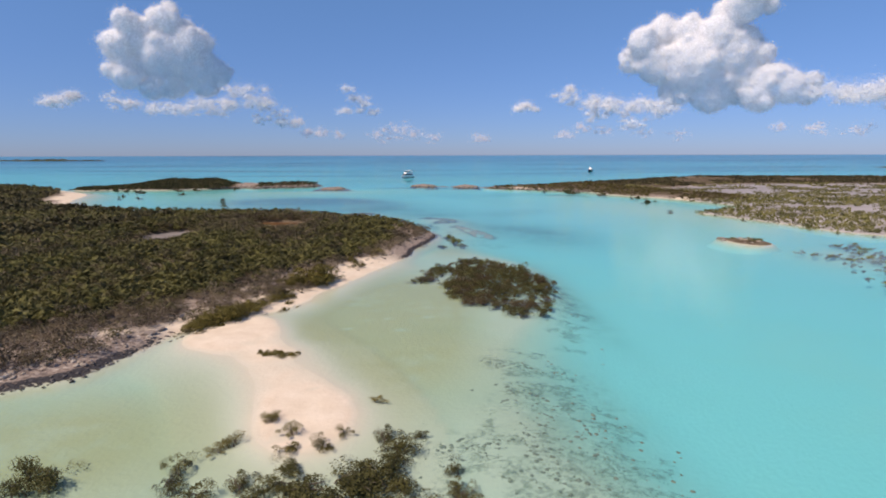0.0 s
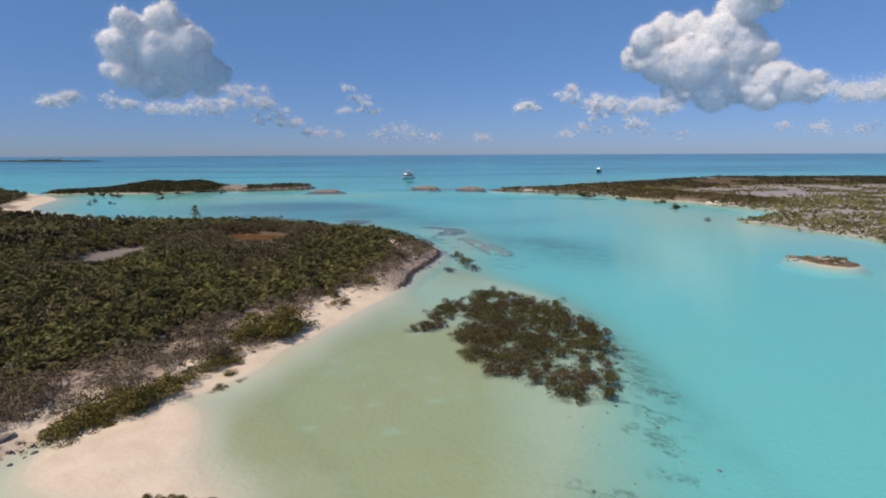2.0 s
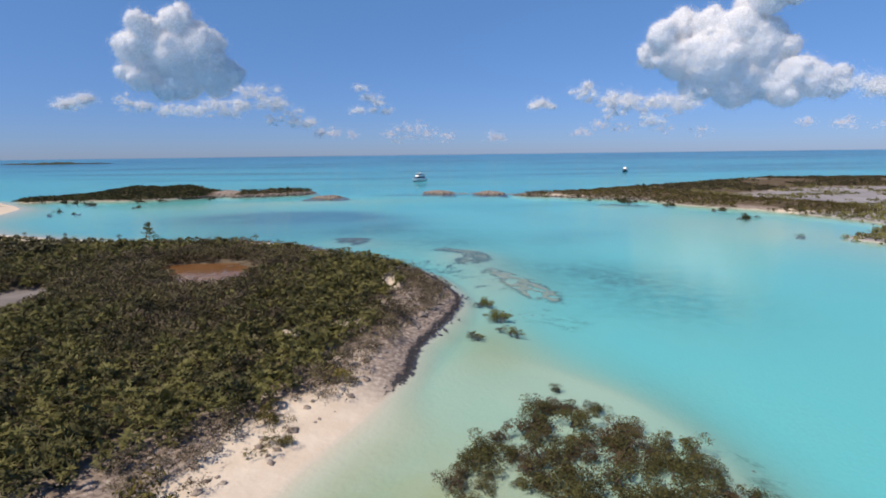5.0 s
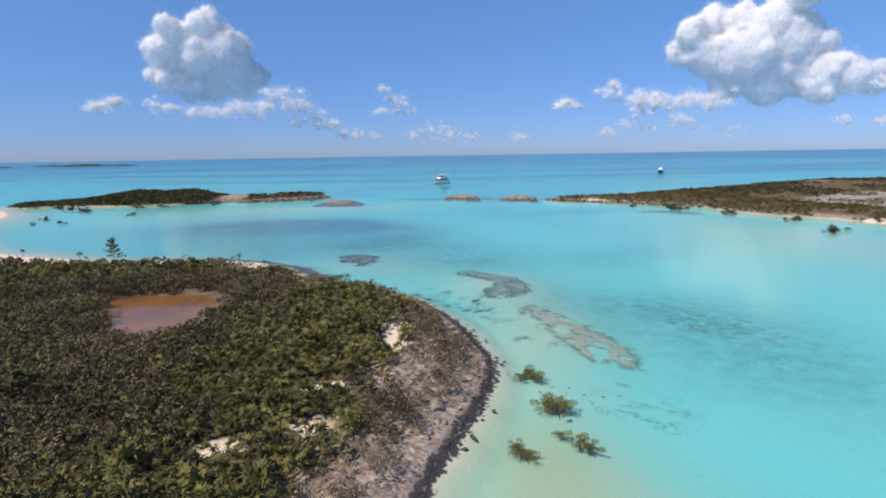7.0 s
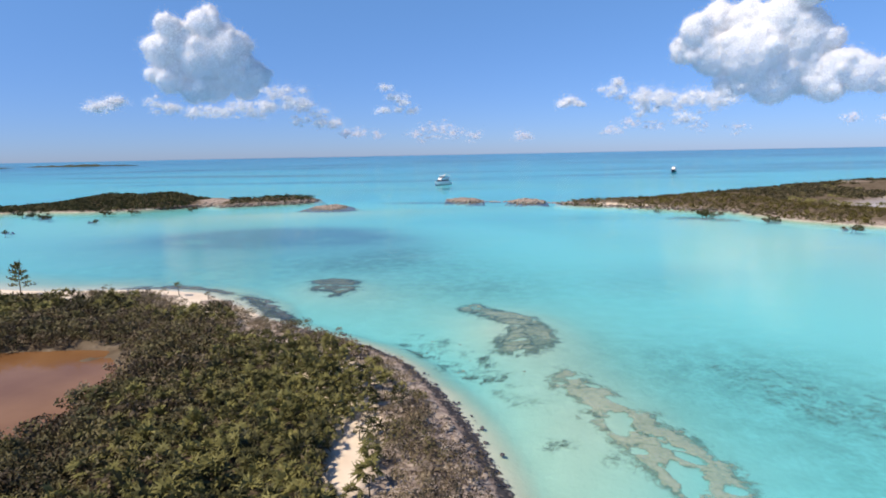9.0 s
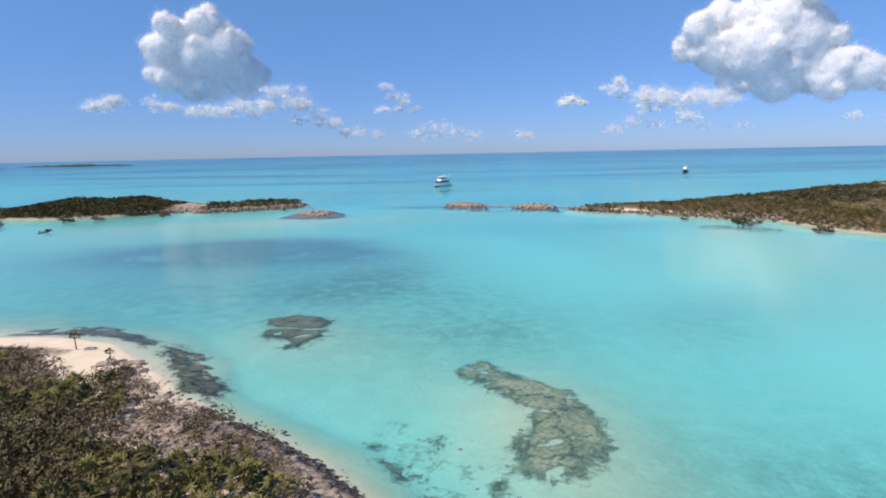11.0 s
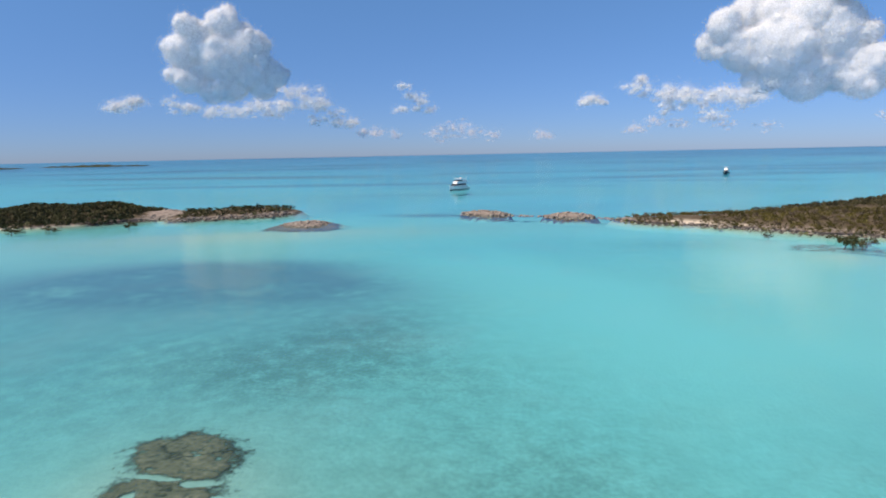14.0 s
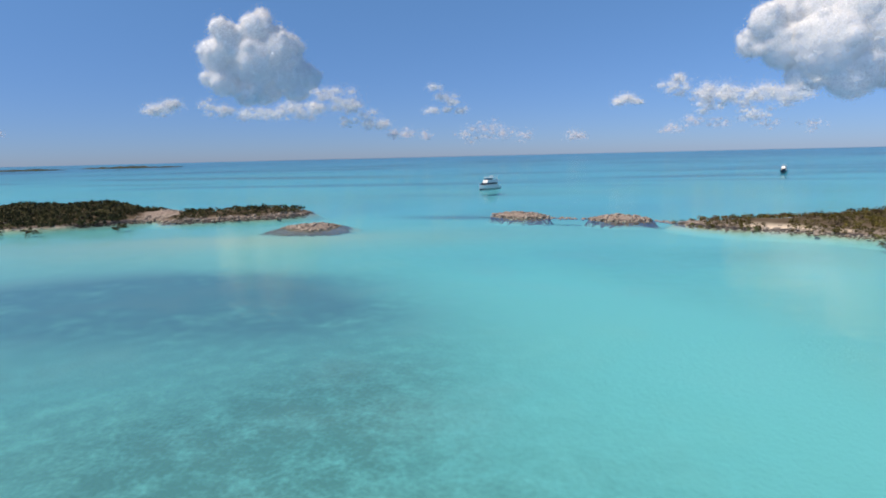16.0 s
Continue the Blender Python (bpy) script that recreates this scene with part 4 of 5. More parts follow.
def build_mangroves():
    x, y, rng = sown(-8, 20, 62, 105, 1.62, 31)
    d = inside_depth(PATCH, x, y)
    keep = (d > 0.2) & (fbm(x, y, 5, 3, 81) > 0.33)
    spots = [(a, b, s) for a, b, s in zip(x[keep], y[keep], rng.uniform(0.85, 1.6, keep.sum()))]
    spots += [(-4.6, 85, 0.8), (-5.0, 86.5, 0.6), (3.1, 73.2, 0.8), (17.5, 83.5, 0.7), (6.5, 104, 0.8)]
    set_bushes([mangrove_model(100 + k, (MANGROVE, MANGROVE, DRY_MANGROVE)[k % 3], 1300, 7, 0.062) for k in range(9)], spots, "olive-brown mangrove bush standing in shallow water", "mangroves of the middle patch", seed=3)
    set_bushes([mangrove_model(120 + k, SAPLING, 1800, 6, 0.058, name="mangrove_sapling") for k in range(4)],
               [(1.3, 131.6, 1.45), (2.1, 131.0, 1.1), (0.6, 131.4, 0.9), (2.7, 125.4, 1.15), (3.5, 125.0, 1.0), (2.9, 121.0, 0.9), (3.9, 119.8, 1.05), (4.6, 119.2, 0.9), (-0.4, 118.4, 1.15), (0.2, 117.8, 1.0), (-0.6, 119.2, 0.7)],
               "yellow-green mangrove sapling in clear shallows", "saplings off the point", seed=4, lift=-0.15)
    near = [(-13.2, 38.3, 0.8), (-12.9, 39.0, 0.5), (-11.0, 36.8, 0.75), (-14.9, 35.6, 0.8), (-15.8, 34.9, 0.6), (-10.5, 34.5, 0.75), (-8.7, 35.1, 0.7), (-8.0, 34.8, 0.5),
            (-7.4, 36.6, 0.6), (-5.4, 42.1, 0.55), (-10.0, 32.4, 0.9), (-12.7, 30.7, 1.0), (-14.9, 29.5, 1.0), (-8.6, 30.0, 1.1), (-5.7, 29.9, 1.1), (-3.3, 34.7, 1.0)]
    near += [(-3.7, 32.3, 1.3), (-4.4, 31.0, 1.2), (-1.8, 36.7, 0.6), (-5.1, 30.4, 1.1), (-26.5, 32.0, 1.0), (-26.4, 30.1, 0.9), (-25.1, 31.1, 1.1), (-3.0, 33.6, 1.0), (-2.6, 30.6, 1.2),
             (-6.8, 28.6, 1.2), (-10.8, 28.2, 1.0), (-1.2, 28.5, 0.9), (-16.9, 30.4, 0.7), (-4.2, 36.2, 0.8)]
    ex, ey, erng = sown(-17, 2, 23, 34, 1.5, 35)
    pick = (erng.random(len(ex)) < 0.55) & (ey < 31 + 2.5 * np.sin(ex)) & (np.hypot(ex + 10, ey - 36) > 4)
    near += [(u, v, w) for u, v, w in zip(ex[pick], ey[pick], erng.uniform(0.5, 1.0, pick.sum()))]
    set_bushes([mangrove_model(150 + k, SHRUB, 1300, 5, 0.06, name="sandbar_shrub") for k in range(3)], [(x, y, 1.4 * s) for x, y, s in near[:10]], "small yellow-green shrub on a pale sand bar", "shrubs on the bar's edge", seed=15)
    set_bushes([mangrove_model(140 + k, MANGROVE, 1500, 7, name="sandbar_bush") for k in range(4)], [(x, y, 1.5 * s) for x, y, s in near[10:]], "ragged mangrove bush on the edge of a sand bar", "mangroves on the sand bar", seed=5)
    set_bushes([mangrove_model(160 + k, SHRUB, 2400, 3, 0.06, name="beach_shrub") for k in range(3)],
               [(-18.4, 52.8, 0.8), (-17.8, 52.5, 1.0), (-17.2, 52.7, 1.0), (-16.6, 52.2, 1.1), (-16.0, 52.5, 1.0), (-15.4, 52.4, 0.9), (-14.9, 52.8, 0.7)], "low olive shrub on a pale sand bar", "shrubs on the sand bar", seed=6, lift=-0.22)
    bank = [(-18.6, 81.9, 2.5), (-17.7, 82.9, 2.1), (-19.6, 80.9, 2.3), (-20.6, 80.2, 1.8), (-21.6, 79.4, 1.4), (-19.0, 83.4, 2.0), (-20.4, 82.0, 2.0), (-22.6, 79.0, 1.2),
            (-28.4, 61.0, 1.2), (-27.8, 62.0, 1.25), (-27.2, 63.0, 1.2), (-26.6, 64.0, 1.25), (-26.0, 65.0, 1.2), (-25.4, 66.0, 1.2), (-24.8, 67.2, 1.1), (-29.2, 60.0, 1.0), (-28.2, 62.9, 1.0), (-27.0, 64.9, 1.1), (-24.5, 68.2, 0.9),
            (-23.8, 69.8, 0.7), (-23.0, 71.4, 0.85), (-22.2, 72.8, 0.9), (-21.6, 73.6, 0.6), (-23.4, 74.0, 0.9), (-22.8, 75.4, 0.7), (-20.8, 71.2, 0.55), (-20.9, 68.6, 0.45), (-19.6, 70.4, 0.3), (-16.3, 96.5, 0.9), (-14.6, 93.6, 0.7), (-13.0, 103.5, 0.9)]
    set_bushes([mangrove_model(180 + k, SHRUB, 1700, 3, 0.06, name="beach_shrub") for k in range(4)], bank, "yellow-green shrub on the bank behind the beach", "shrubs behind the beach", seed=7, lift=-0.3)
    far = [(-153, 260, 2.0), (-148.5, 249, 1.6), (-213, 312, 2.2), (-141, 251.6, 1.2), (-163, 291, 1.8), (-132, 276, 1.4), (-172, 296, 1.5), (-158, 287, 1.3), (-180, 300, 1.6), (-147, 302, 1.7),
           (-139, 306, 1.6), (-120, 316, 1.4), (64.2, 279, 2.0), (66.5, 278, 1.7), (54, 291, 1.3), (78, 266, 1.6), (70, 281, 1.2), (88, 246, 1.5), (84, 222, 1.5), (79, 188, 1.2)]
    set_bushes([mangrove_model(200 + k, DEEP, 420, 2, 0.13, name="bay_bush") for k in range(3)], [(x, y, 0.95 * s) for x, y, s in far], "dark mangrove bush standing alone in the bay", "lone mangroves in the bay", seed=8, lift=-0.4)
    x, y, rng = sown(64, 114, 76, 124, 1.8, 33)
    string = inside_depth(closed_curve([(74, 120), (73, 104), (71.6, 94), (66.8, 79), (84, 82), (112, 100), (106, 118), (84, 119.5)]), x, y)
    keep = (string > 0) & (fbm(x, y, 8, 3, 83) > 0.45)
    set_bushes([mangrove_model(220 + k, MARSH, 700, 2, 0.085, name="marsh_bush") for k in range(4)], [(a, b, s) for a, b, s in zip(x[keep], y[keep], rng.uniform(0.6, 1.15, keep.sum()))] + [(67, 124, 0.8), (71, 121, 1.2), (72, 122, 1.0), (69, 120, 0.9), (70, 123, 1.0), (68.5, 122, 0.8)],
               "olive mangrove bush in a string along the flats", "mangroves along the flats", seed=9)


build_mangroves()


# ---- rocks and reefs ----
def boulder(seed, mat):
    bm = bmesh.new()
    bmesh.ops.create_icosphere(bm, subdivisions=2, radius=1.0)
    for v in bm.verts:
        p = v.co.copy()
        v.co *= 0.8 + 0.55 * noise.noise(p * 1.3 + Vector((seed * 7.1, 0, 0))) + 0.2 * noise.noise(p * 3.1 + Vector((0, seed * 3.3, 0)))
        v.co.z *= 0.55
    return from_bm("boulder", bm, mat)


def arrays_of(me):
    v = np.empty(len(me.vertices) * 3, np.float32)
    me.vertices.foreach_get("co", v)
    return v.reshape(-1, 3), np.array([tuple(p.vertices) for p in me.polygons])


def shore_points(poly, lo, hi, count, seed, test):
    rng = np.random.default_rng(seed)
    out = []
    ends = np.roll(poly, -1, 0)
    seg = np.hypot(*(ends - poly).T)
    while len(out) < count:
        k = rng.choice(len(poly), p=seg / seg.sum())
        p = poly[k] + (ends[k] - poly[k]) * rng.random()
        nrm = np.array([-(ends[k] - poly[k])[1], (ends[k] - poly[k])[0]]) / max(seg[k], 1e-6)
        p = p + nrm * rng.uniform(lo, hi)
        if test(*p):
            out.append(p)
    return np.array(out), rng


def build_rocks():
    pale = [arrays_of(boulder(k, STONE)) for k in range(5)]
    rocky = lambda a, b: (b > 118 or b < 60) and b < 186 and a > (-34 if b > 150 else -60)
    p, rng = shore_points(MAIN, -6.5, 6.5, 3600, 41, rocky)
    d = inside_depth(MAIN, p[:, 0], p[:, 1])
    inl, wetp = p[(d > 0.9) & (d < 6) & (rng.random(len(d)) < 0.5)], p[(d > -0.3 - 1.4 * rng.random(len(d)) ** 3) & (d <= 0.9)]
    scatter("shore_rubble", pale, placed(inl[:, 0], inl[:, 1], rng.uniform(0.08, 0.5, len(inl)), 0 * inl[:, 0]), STONE, 42, "broken pale limestone rubble along the shore", "rocks")
    z = placed(wetp[:, 0], wetp[:, 1], rng.uniform(0.06, 0.27, len(wetp)), 0 * wetp[:, 0])
    z[:, 2] = np.maximum(z[:, 2], -0.12)
    scatter("wet_shore_rocks", pale, z, DARKSTONE, 43, "dark weed-stained rocks at the waterline", "rocks")
    bank, rng = shore_points(MAIN, -10, 10, 900, 47, lambda a, b: 60 < b < 120 and a > -45)
    d = inside_depth(MAIN, bank[:, 0], bank[:, 1])
    bank = bank[(d > 2.4) & (d < 9.5)]
    scatter("bank_rubble", pale, placed(bank[:, 0], bank[:, 1], rng.uniform(0.08, 0.45, len(bank)), 0 * bank[:, 0]), STONE, 48, "small pale rocks strewn over the bank behind the beach", "rocks")
    singles, rng = shore_points(MAIN, -5.5, 5.5, 46, 44, lambda a, b: rocky(a, b) and 2.0 < float(inside_depth(MAIN, np.array([a]), np.array([b]))[0]) < 6)
    things = []
    for k in range(5):
        ob = tagged(new("boulder", boulder(20 + k, STONE)), "weathered pale limestone boulder on the rocky shore", "boulder", "boulders of the point")
        things.append(ob)
    singles = np.concatenate([singles, [(-38.6, 176.2), (-39.6, 177.2), (-40.4, 176.4), (-39.2, 175.4), (-41.2, 177.4), (-37.6, 175.2), (-41.8, 176.2), (-38.2, 174.2)]])
    zs = terrain(singles[:, 0], singles[:, 1])
    for k, ((a, b), z) in enumerate(zip(singles, zs)):
        s = rng.uniform(0.5, 1.0)
        m = pose(a, b, float(z) + 0.05, 0, 0, rng.uniform(0, 360)) @ Matrix.Diagonal((s * rng.uniform(0.9, 1.6), s, s * rng.uniform(0.7, 1.2), 1))
        if k < 5:
            things[k].matrix_basis = m
        else:
            copy_thing(things[k % 5], m)
    # rubble on the bare rock cays
    lots = []
    for poly, n in ((ROCK_A, 110), (ROCK_B, 110), (ISLET, 170), (KEY, 22)):
        q, rng = shore_points(poly, -5, 5, n, 45 + n, lambda a, b: float(inside_depth(poly, np.array([a]), np.array([b]))[0]) > -0.6)
        lots.append(q)
    for ax, ay, bx, by, n in ((-4, 331.5, 7, 327, 36), (22, 323.5, 28, 319, 26), (-124, 328, -114, 330, 90), (-122, 338, -112, 334, 60), (-111, 325, -84, 337, 90), (-84, 337, -79, 346, 40), (28, 317, 60, 296, 90), (60, 296, 75, 286, 40), (-190, 307, -140, 314, 40)):
        t = rng.random(n)[:, None]
        lots.append(np.array([ax, ay]) * (1 - t) + np.array([bx, by]) * t + rng.normal(0, 1.1, (n, 2)))
    q = np.concatenate(lots)
    z = placed(q[:, 0], q[:, 1], rng.uniform(0.2, 0.75, len(q)), 0 * q[:, 0])
    z[:, 2] = np.maximum(z[:, 2], -0.15)
    scatter("cay_rubble", pale, z, STONE, 46, "rough brown-grey rock of bare cays", "rocks")


build_rocks()


def build_reef(line, seed, mat, label, pits=(), holes=0.3, lift=0.12, fray=3.0, density=1.0, north=0.0):
    """A flat shelf of old reef on the bed: cracks, sandy pits and a frayed edge."""
    poly = closed_curve([(px, py + north) for px, py in line])
    lo, hi = poly.min(0) - 1.5, poly.max(0) + 1.5
    step = 0.18 if lo[1] < 210 else 0.4
    gx, gy = np.arange(lo[0], hi[0], step), np.arange(lo[1], hi[1], step)
    x, y = (g.ravel() for g in np.meshgrid(gx, gy))
    d = inside_depth(poly, x, y) + fray * (fbm(x, y, 2.2, 5, seed) - 0.5)
    cut = fbm(x, y * 1.5, 2.4, 5, seed + 9)
    hole = smooth(holes + 0.05, holes - 0.03, cut)
    for px, py, rx, ry, turn in pits:
        hole = np.maximum(hole, smooth(0.25, 0.7, hill(x, y, px, py + north, rx, ry, turn) + 0.35 * (fbm(x, y, 1.2, 3, seed + 3) - 0.5)))
    bed = terrain(x, y)
    cover = density * smooth(-1.2, 1.7, d) * (1 - hole) * smooth(0.05, -0.08, bed)
    crack = smooth(0.035, 0.008, np.abs(fbm(x, y * 1.4, 3.2, 5, seed + 21) - 0.5))
    rim = smooth(1.4, 0.2, d) + 0.9 * smooth(0.1, 0.6, hole) + 0.8 * crack
    z = bed + 0.02 + lift * cover * (0.6 + 0.8 * fbm(x, y, 0.7, 3, seed + 5)) - 0.06 * crack
    i = np.arange(len(x)).reshape(len(gy), len(gx))
    f = np.stack([i[:-1, :-1], i[:-1, 1:], i[1:, 1:], i[1:, :-1]], -1).reshape(-1, 4)
    f = f[(cover > 0.05)[f].any(1)]
    used, inv = np.unique(f, return_inverse=True)
    v = np.stack([x, y, z], 1)[used]
    c = v.mean(0) * (1, 1, 0)
    me = mesh_of("reef", v - c, inv.reshape(-1, 4), mat, np.clip(rim, 0, 1)[used], flat=False)
    me.attributes.new("cover", "FLOAT", "POINT").data.foreach_set("value", cover[used].astype(np.float32))
    ob = new("reef", me)
    ob.location = c
    return tagged(ob, label, "reef", "reefs in the bay")


def build_reefs():
    flat = "mottled tan rock reef with a dark rim under clear water"
    bit = "small low slab of tan reef under clear water"
    build_reef([(-7.7, 178.6), (-5.2, 181), (-2.6, 178), (2.3, 173.3), (5, 168), (4.7, 164.5), (2, 160.2), (-1.3, 159), (-3.1, 161.3), (-1.2, 167.3), (-3.6, 172), (-6, 176)], 301, REEF, flat, north=1.0)
    build_reef([(-5.2, 162), (-4, 161.6), (-3, 159.3), (-3.4, 158), (-4.6, 159.2)], 311, REEF, bit, fray=1.2)
    build_reef([(2.8, 155.2), (5.6, 155.4), (9.6, 148), (13, 143), (13.9, 140.7), (13.6, 135.2), (9.7, 136.7), (6.1, 139), (4.2, 145.6), (2.9, 150.6)], 302, REEF_PALE, "broken tan reef slabs round pale sandy basins",
               ((8.0, 149.4, 1.7, 0.8, -0.75), (6.0, 152.6, 0.9, 0.4, -0.5), (10.6, 141.6, 1.2, 0.6, -0.5), (6.3, 145, 0.7, 1.8, 0.3), (12.2, 138.4, 0.9, 0.6, 0)), 0.36, north=0.7)
    build_reef([(-34, 194.5), (-32.3, 196.3), (-29.8, 196.8), (-26.5, 195.5), (-24.5, 193), (-24.2, 190.6), (-23.7, 187.5), (-25.4, 184.2), (-27.2, 183), (-27.2, 185.5), (-29.8, 186.2), (-31.5, 188.1), (-31.8, 191)], 303, REEF_BROWN, flat,
               ((-29.0, 190.2, 2.2, 0.3, -0.1), (-26.0, 189.8, 1.5, 0.5, 0.1), (-26.3, 187.2, 1.3, 0.5, 0.4), (-29.6, 188.0, 0.6, 0.6, 0)), 0.30, north=1.2)
    build_reef([(-61, 185.8), (-59.5, 189), (-54, 192.4), (-48.7, 189.3), (-40, 184.9), (-35.5, 182.3), (-31.7, 177.8), (-27.6, 171.5), (-30, 171), (-34, 176), (-37, 179.5), (-41, 182.3), (-47, 185.8), (-54, 186.3)], 304, REEF_GREY,
               "dark weedy rock ledge fringing the beach", holes=0.36, lift=0.08, fray=2.6)
    build_reef([(-41, 184.5), (-37, 182.5), (-34.6, 179), (-32.5, 176.5), (-34.5, 175.5), (-37, 179.6), (-40.5, 182.6)], 340, REEF_BROWN, "olive-brown rock ledge fringing the beach", holes=0.34, lift=0.1, fray=2.2)
    build_reef([(-37, 182), (-33.8, 179), (-31.6, 175.2), (-29.6, 172), (-32.4, 171.6), (-34.6, 174.6), (-37.6, 178.6)], 341, REEF_BROWN, "olive-brown rock ledge fringing the beach", holes=0.32, lift=0.1, fray=2.4)
    build_reef([(55, 285), (62, 287), (70, 282), (74, 275), (68, 270), (60, 274), (55, 279)], 342, REEF_GREY, "thin dark weed and rubble in the shallows off the spit", holes=0.38, lift=0.05, fray=5.0, density=0.5)
    for k, line in enumerate(([(-8.6, 159.1), (-7.6, 159.5), (-7.0, 158.2), (-7.8, 157)], [(-6, 156.4), (-4.9, 156.3), (-4.6, 155.4), (-5.4, 155.2)], [(-4, 155.3), (-2, 155.9), (-2.4, 154.6), (-3.3, 154.3)],
                              [(-12.5, 163.3), (-10.9, 163.4), (-9.2, 161.7), (-10.5, 160.6)], [(-13.8, 166), (-12, 165.8), (-12.4, 165), (-13.4, 165.1)], [(0.9, 143.2), (2, 143.4), (2.3, 142.5), (1, 142.4)], [(-9, 166.4), (-7.6, 166.2), (-8, 165.3)])):
        build_reef(line, 320 + k, REEF, bit, holes=0.25, lift=0.08, fray=1.0)
    build_reef([(20, 162), (23.7, 161), (29.3, 155), (34, 150), (30, 146), (25, 148.5), (22, 151.3), (19.6, 156)], 305, TURF, "thin weedy turf over old reef in clear water", holes=0.40, lift=0.05, fray=6.0, density=0.42)
    weedy = "thin speckled weed on the pale sand bank under shallow water"
    build_reef([(2, 27), (-1, 34), (2, 39), (4, 45), (5, 53), (11, 54), (14.5, 44), (16, 34), (16, 25)], 331, TURF, weedy, holes=0.40, lift=0.03, fray=7.0, density=0.42)
    build_reef([(3.2, 52.4), (7.4, 52.6), (9, 50.8), (5, 50.4)], 332, TURF, weedy, holes=0.40, lift=0.03, fray=3.0, density=0.42)
    build_reef([(13, 60), (15, 72), (16, 92), (19, 92), (20, 74), (16, 58)], 333, TURF, weedy, holes=0.40, lift=0.03, fray=6.0, density=0.42)
    build_reef([(-12, 170), (-2, 158), (2, 150), (0, 147), (-5, 153), (-11, 162)], 334, TURF, "thin weed and rubble on sand beside the point", holes=0.40, lift=0.03, fray=6.0, density=0.42)
    build_reef([(8, 131), (11, 134), (15, 128), (12, 124), (8, 126)], 335, TURF, "thin weed on pale sand under clear water", holes=0.40, lift=0.03, fray=5.0, density=0.42)
    build_reef([(-76, 313), (-71, 305), (-62, 302.5), (-54, 306), (-52.5, 313), (-57, 320), (-68, 321)], 307, REEF_GREY, "dark shelf of rock round a small cay", holes=0.2)
    build_reef([(-24, 353), (-14, 349), (0, 347), (4, 350), (-8, 354), (-18, 357)], 308, TURF, "dark reef in the deeper channel", holes=0.40)


def build_clumps():
    rng = np.random.default_rng(55)
    low = [(v * (1, 1, 0.35), f) for v, f in (arrays_of(boulder(30 + k, CLUMP)) for k in range(4))]
    spots = [rng.normal(size=(n, 2)) * (sx, sy) + (cx, cy) for cx, cy, sx, sy, n in
             ((9, 38, 3.0, 4.5, 300), (6, 36, 3, 3, 120), (2.5, 35.5, 1.6, 1.6, 60), (5.5, 51.3, 1.3, 0.8, 50), (8, 47, 1.6, 3, 90), (17, 78, 1.6, 8, 120), (0, 33, 3, 2.5, 60), (12, 30, 3, 5, 100),
              (13, 60, 2.0, 7, 70), (5, 129, 1.6, 1.6, 24), (-7, 163, 5, 4, 40))]
    p = np.concatenate(spots)
    grain = fbm(p[:, 0], p[:, 1], 1.6, 3, 77)
    p = p[grain > 0.46]
    size = 0.05 + 0.2 * rng.random(len(p)) ** 2
    scatter("weed_clumps", low, placed(p[:, 0], p[:, 1], size, 0 * size), CLUMP, 56, "small dark clumps of weed on the pale seabed", "seaweed")


build_clumps()
build_reefs()


# ---- pond ----
def pond_material():
    m, n, l, b = material("pond_water", rough=0.12)
    r = ramp(n, [(0.35, (0.18, 0.085, 0.036)), (0.7, (0.26, 0.135, 0.062))])
    l.new(noise_node(n, l, 0.12, 4), r.inputs[0])
    l.new(r.outputs[0], b.inputs["Base Color"])
    b.inputs["IOR"].default_value = 1.33
    b.inputs["Specular IOR Level"].default_value = 0.3
    return m


def build_pond():
    line = closed_curve([(p[0], p[1]) for p in POND_LINE[::6]])
    c = line.mean(0)
    line = c + (line - c) * 1.06
    bm = bmesh.new()
    bm.faces.new([bm.verts.new((*(p - c), 0)) for p in line])
    me = from_bm("pond", bm, pond_material())
    ob = tagged(new("pond", me), "shallow pond of still brown water", "pond", kind="structure")
    ob.location = (*c, 0.2)


build_pond()


# ---- lone trees along the north beach ----
def feather_tree(seed):
    rng = np.random.default_rng(seed)
    sticks, leaves = [tapered((0, 0, -0.3), (0.1, 0, 2.6), 0.09, 0.05, 6), tapered((0.1, 0, 2.6), (0.2, 0.1, 4.4), 0.05, 0.015, 5)], []
    for k in range(22):
        h = rng.uniform(0.9, 4.2)
        a = rng.uniform(0, 2 * math.pi)
        r = (4.8 - h) * rng.uniform(0.4, 0.75)
        tip = np.array([math.cos(a) * r, math.sin(a) * r, h + rng.uniform(0.2, 0.9)])
        sticks.append(tapered((0.1, 0, h), tip, 0.025, 0.008, 3))
        for t in np.linspace(0.2, 1.05, 38):
            p = np.array([0.1, 0, h]) * (1 - t) + tip * t + rng.normal(0, 0.05, 3)
            q = p + rng.normal(0, 0.22, 3) + (0, 0, 0.08)
            w = np.array([0.05, 0.04, 0.02])
            leaves.append((np.stack([p - w, q, p + w]), np.array([[0, 1, 2]])))
    top = new("feathery_tree")
    v, f = joined(sticks)
    part("trunk", mesh_of("trunk", v, f, BARK), top)
    v, f = joined(leaves)
    part("crown", mesh_of("crown", v, f, MARSH, np.repeat(rng.uniform(0.1, 0.6, len(f)), 3)), top)
    return top


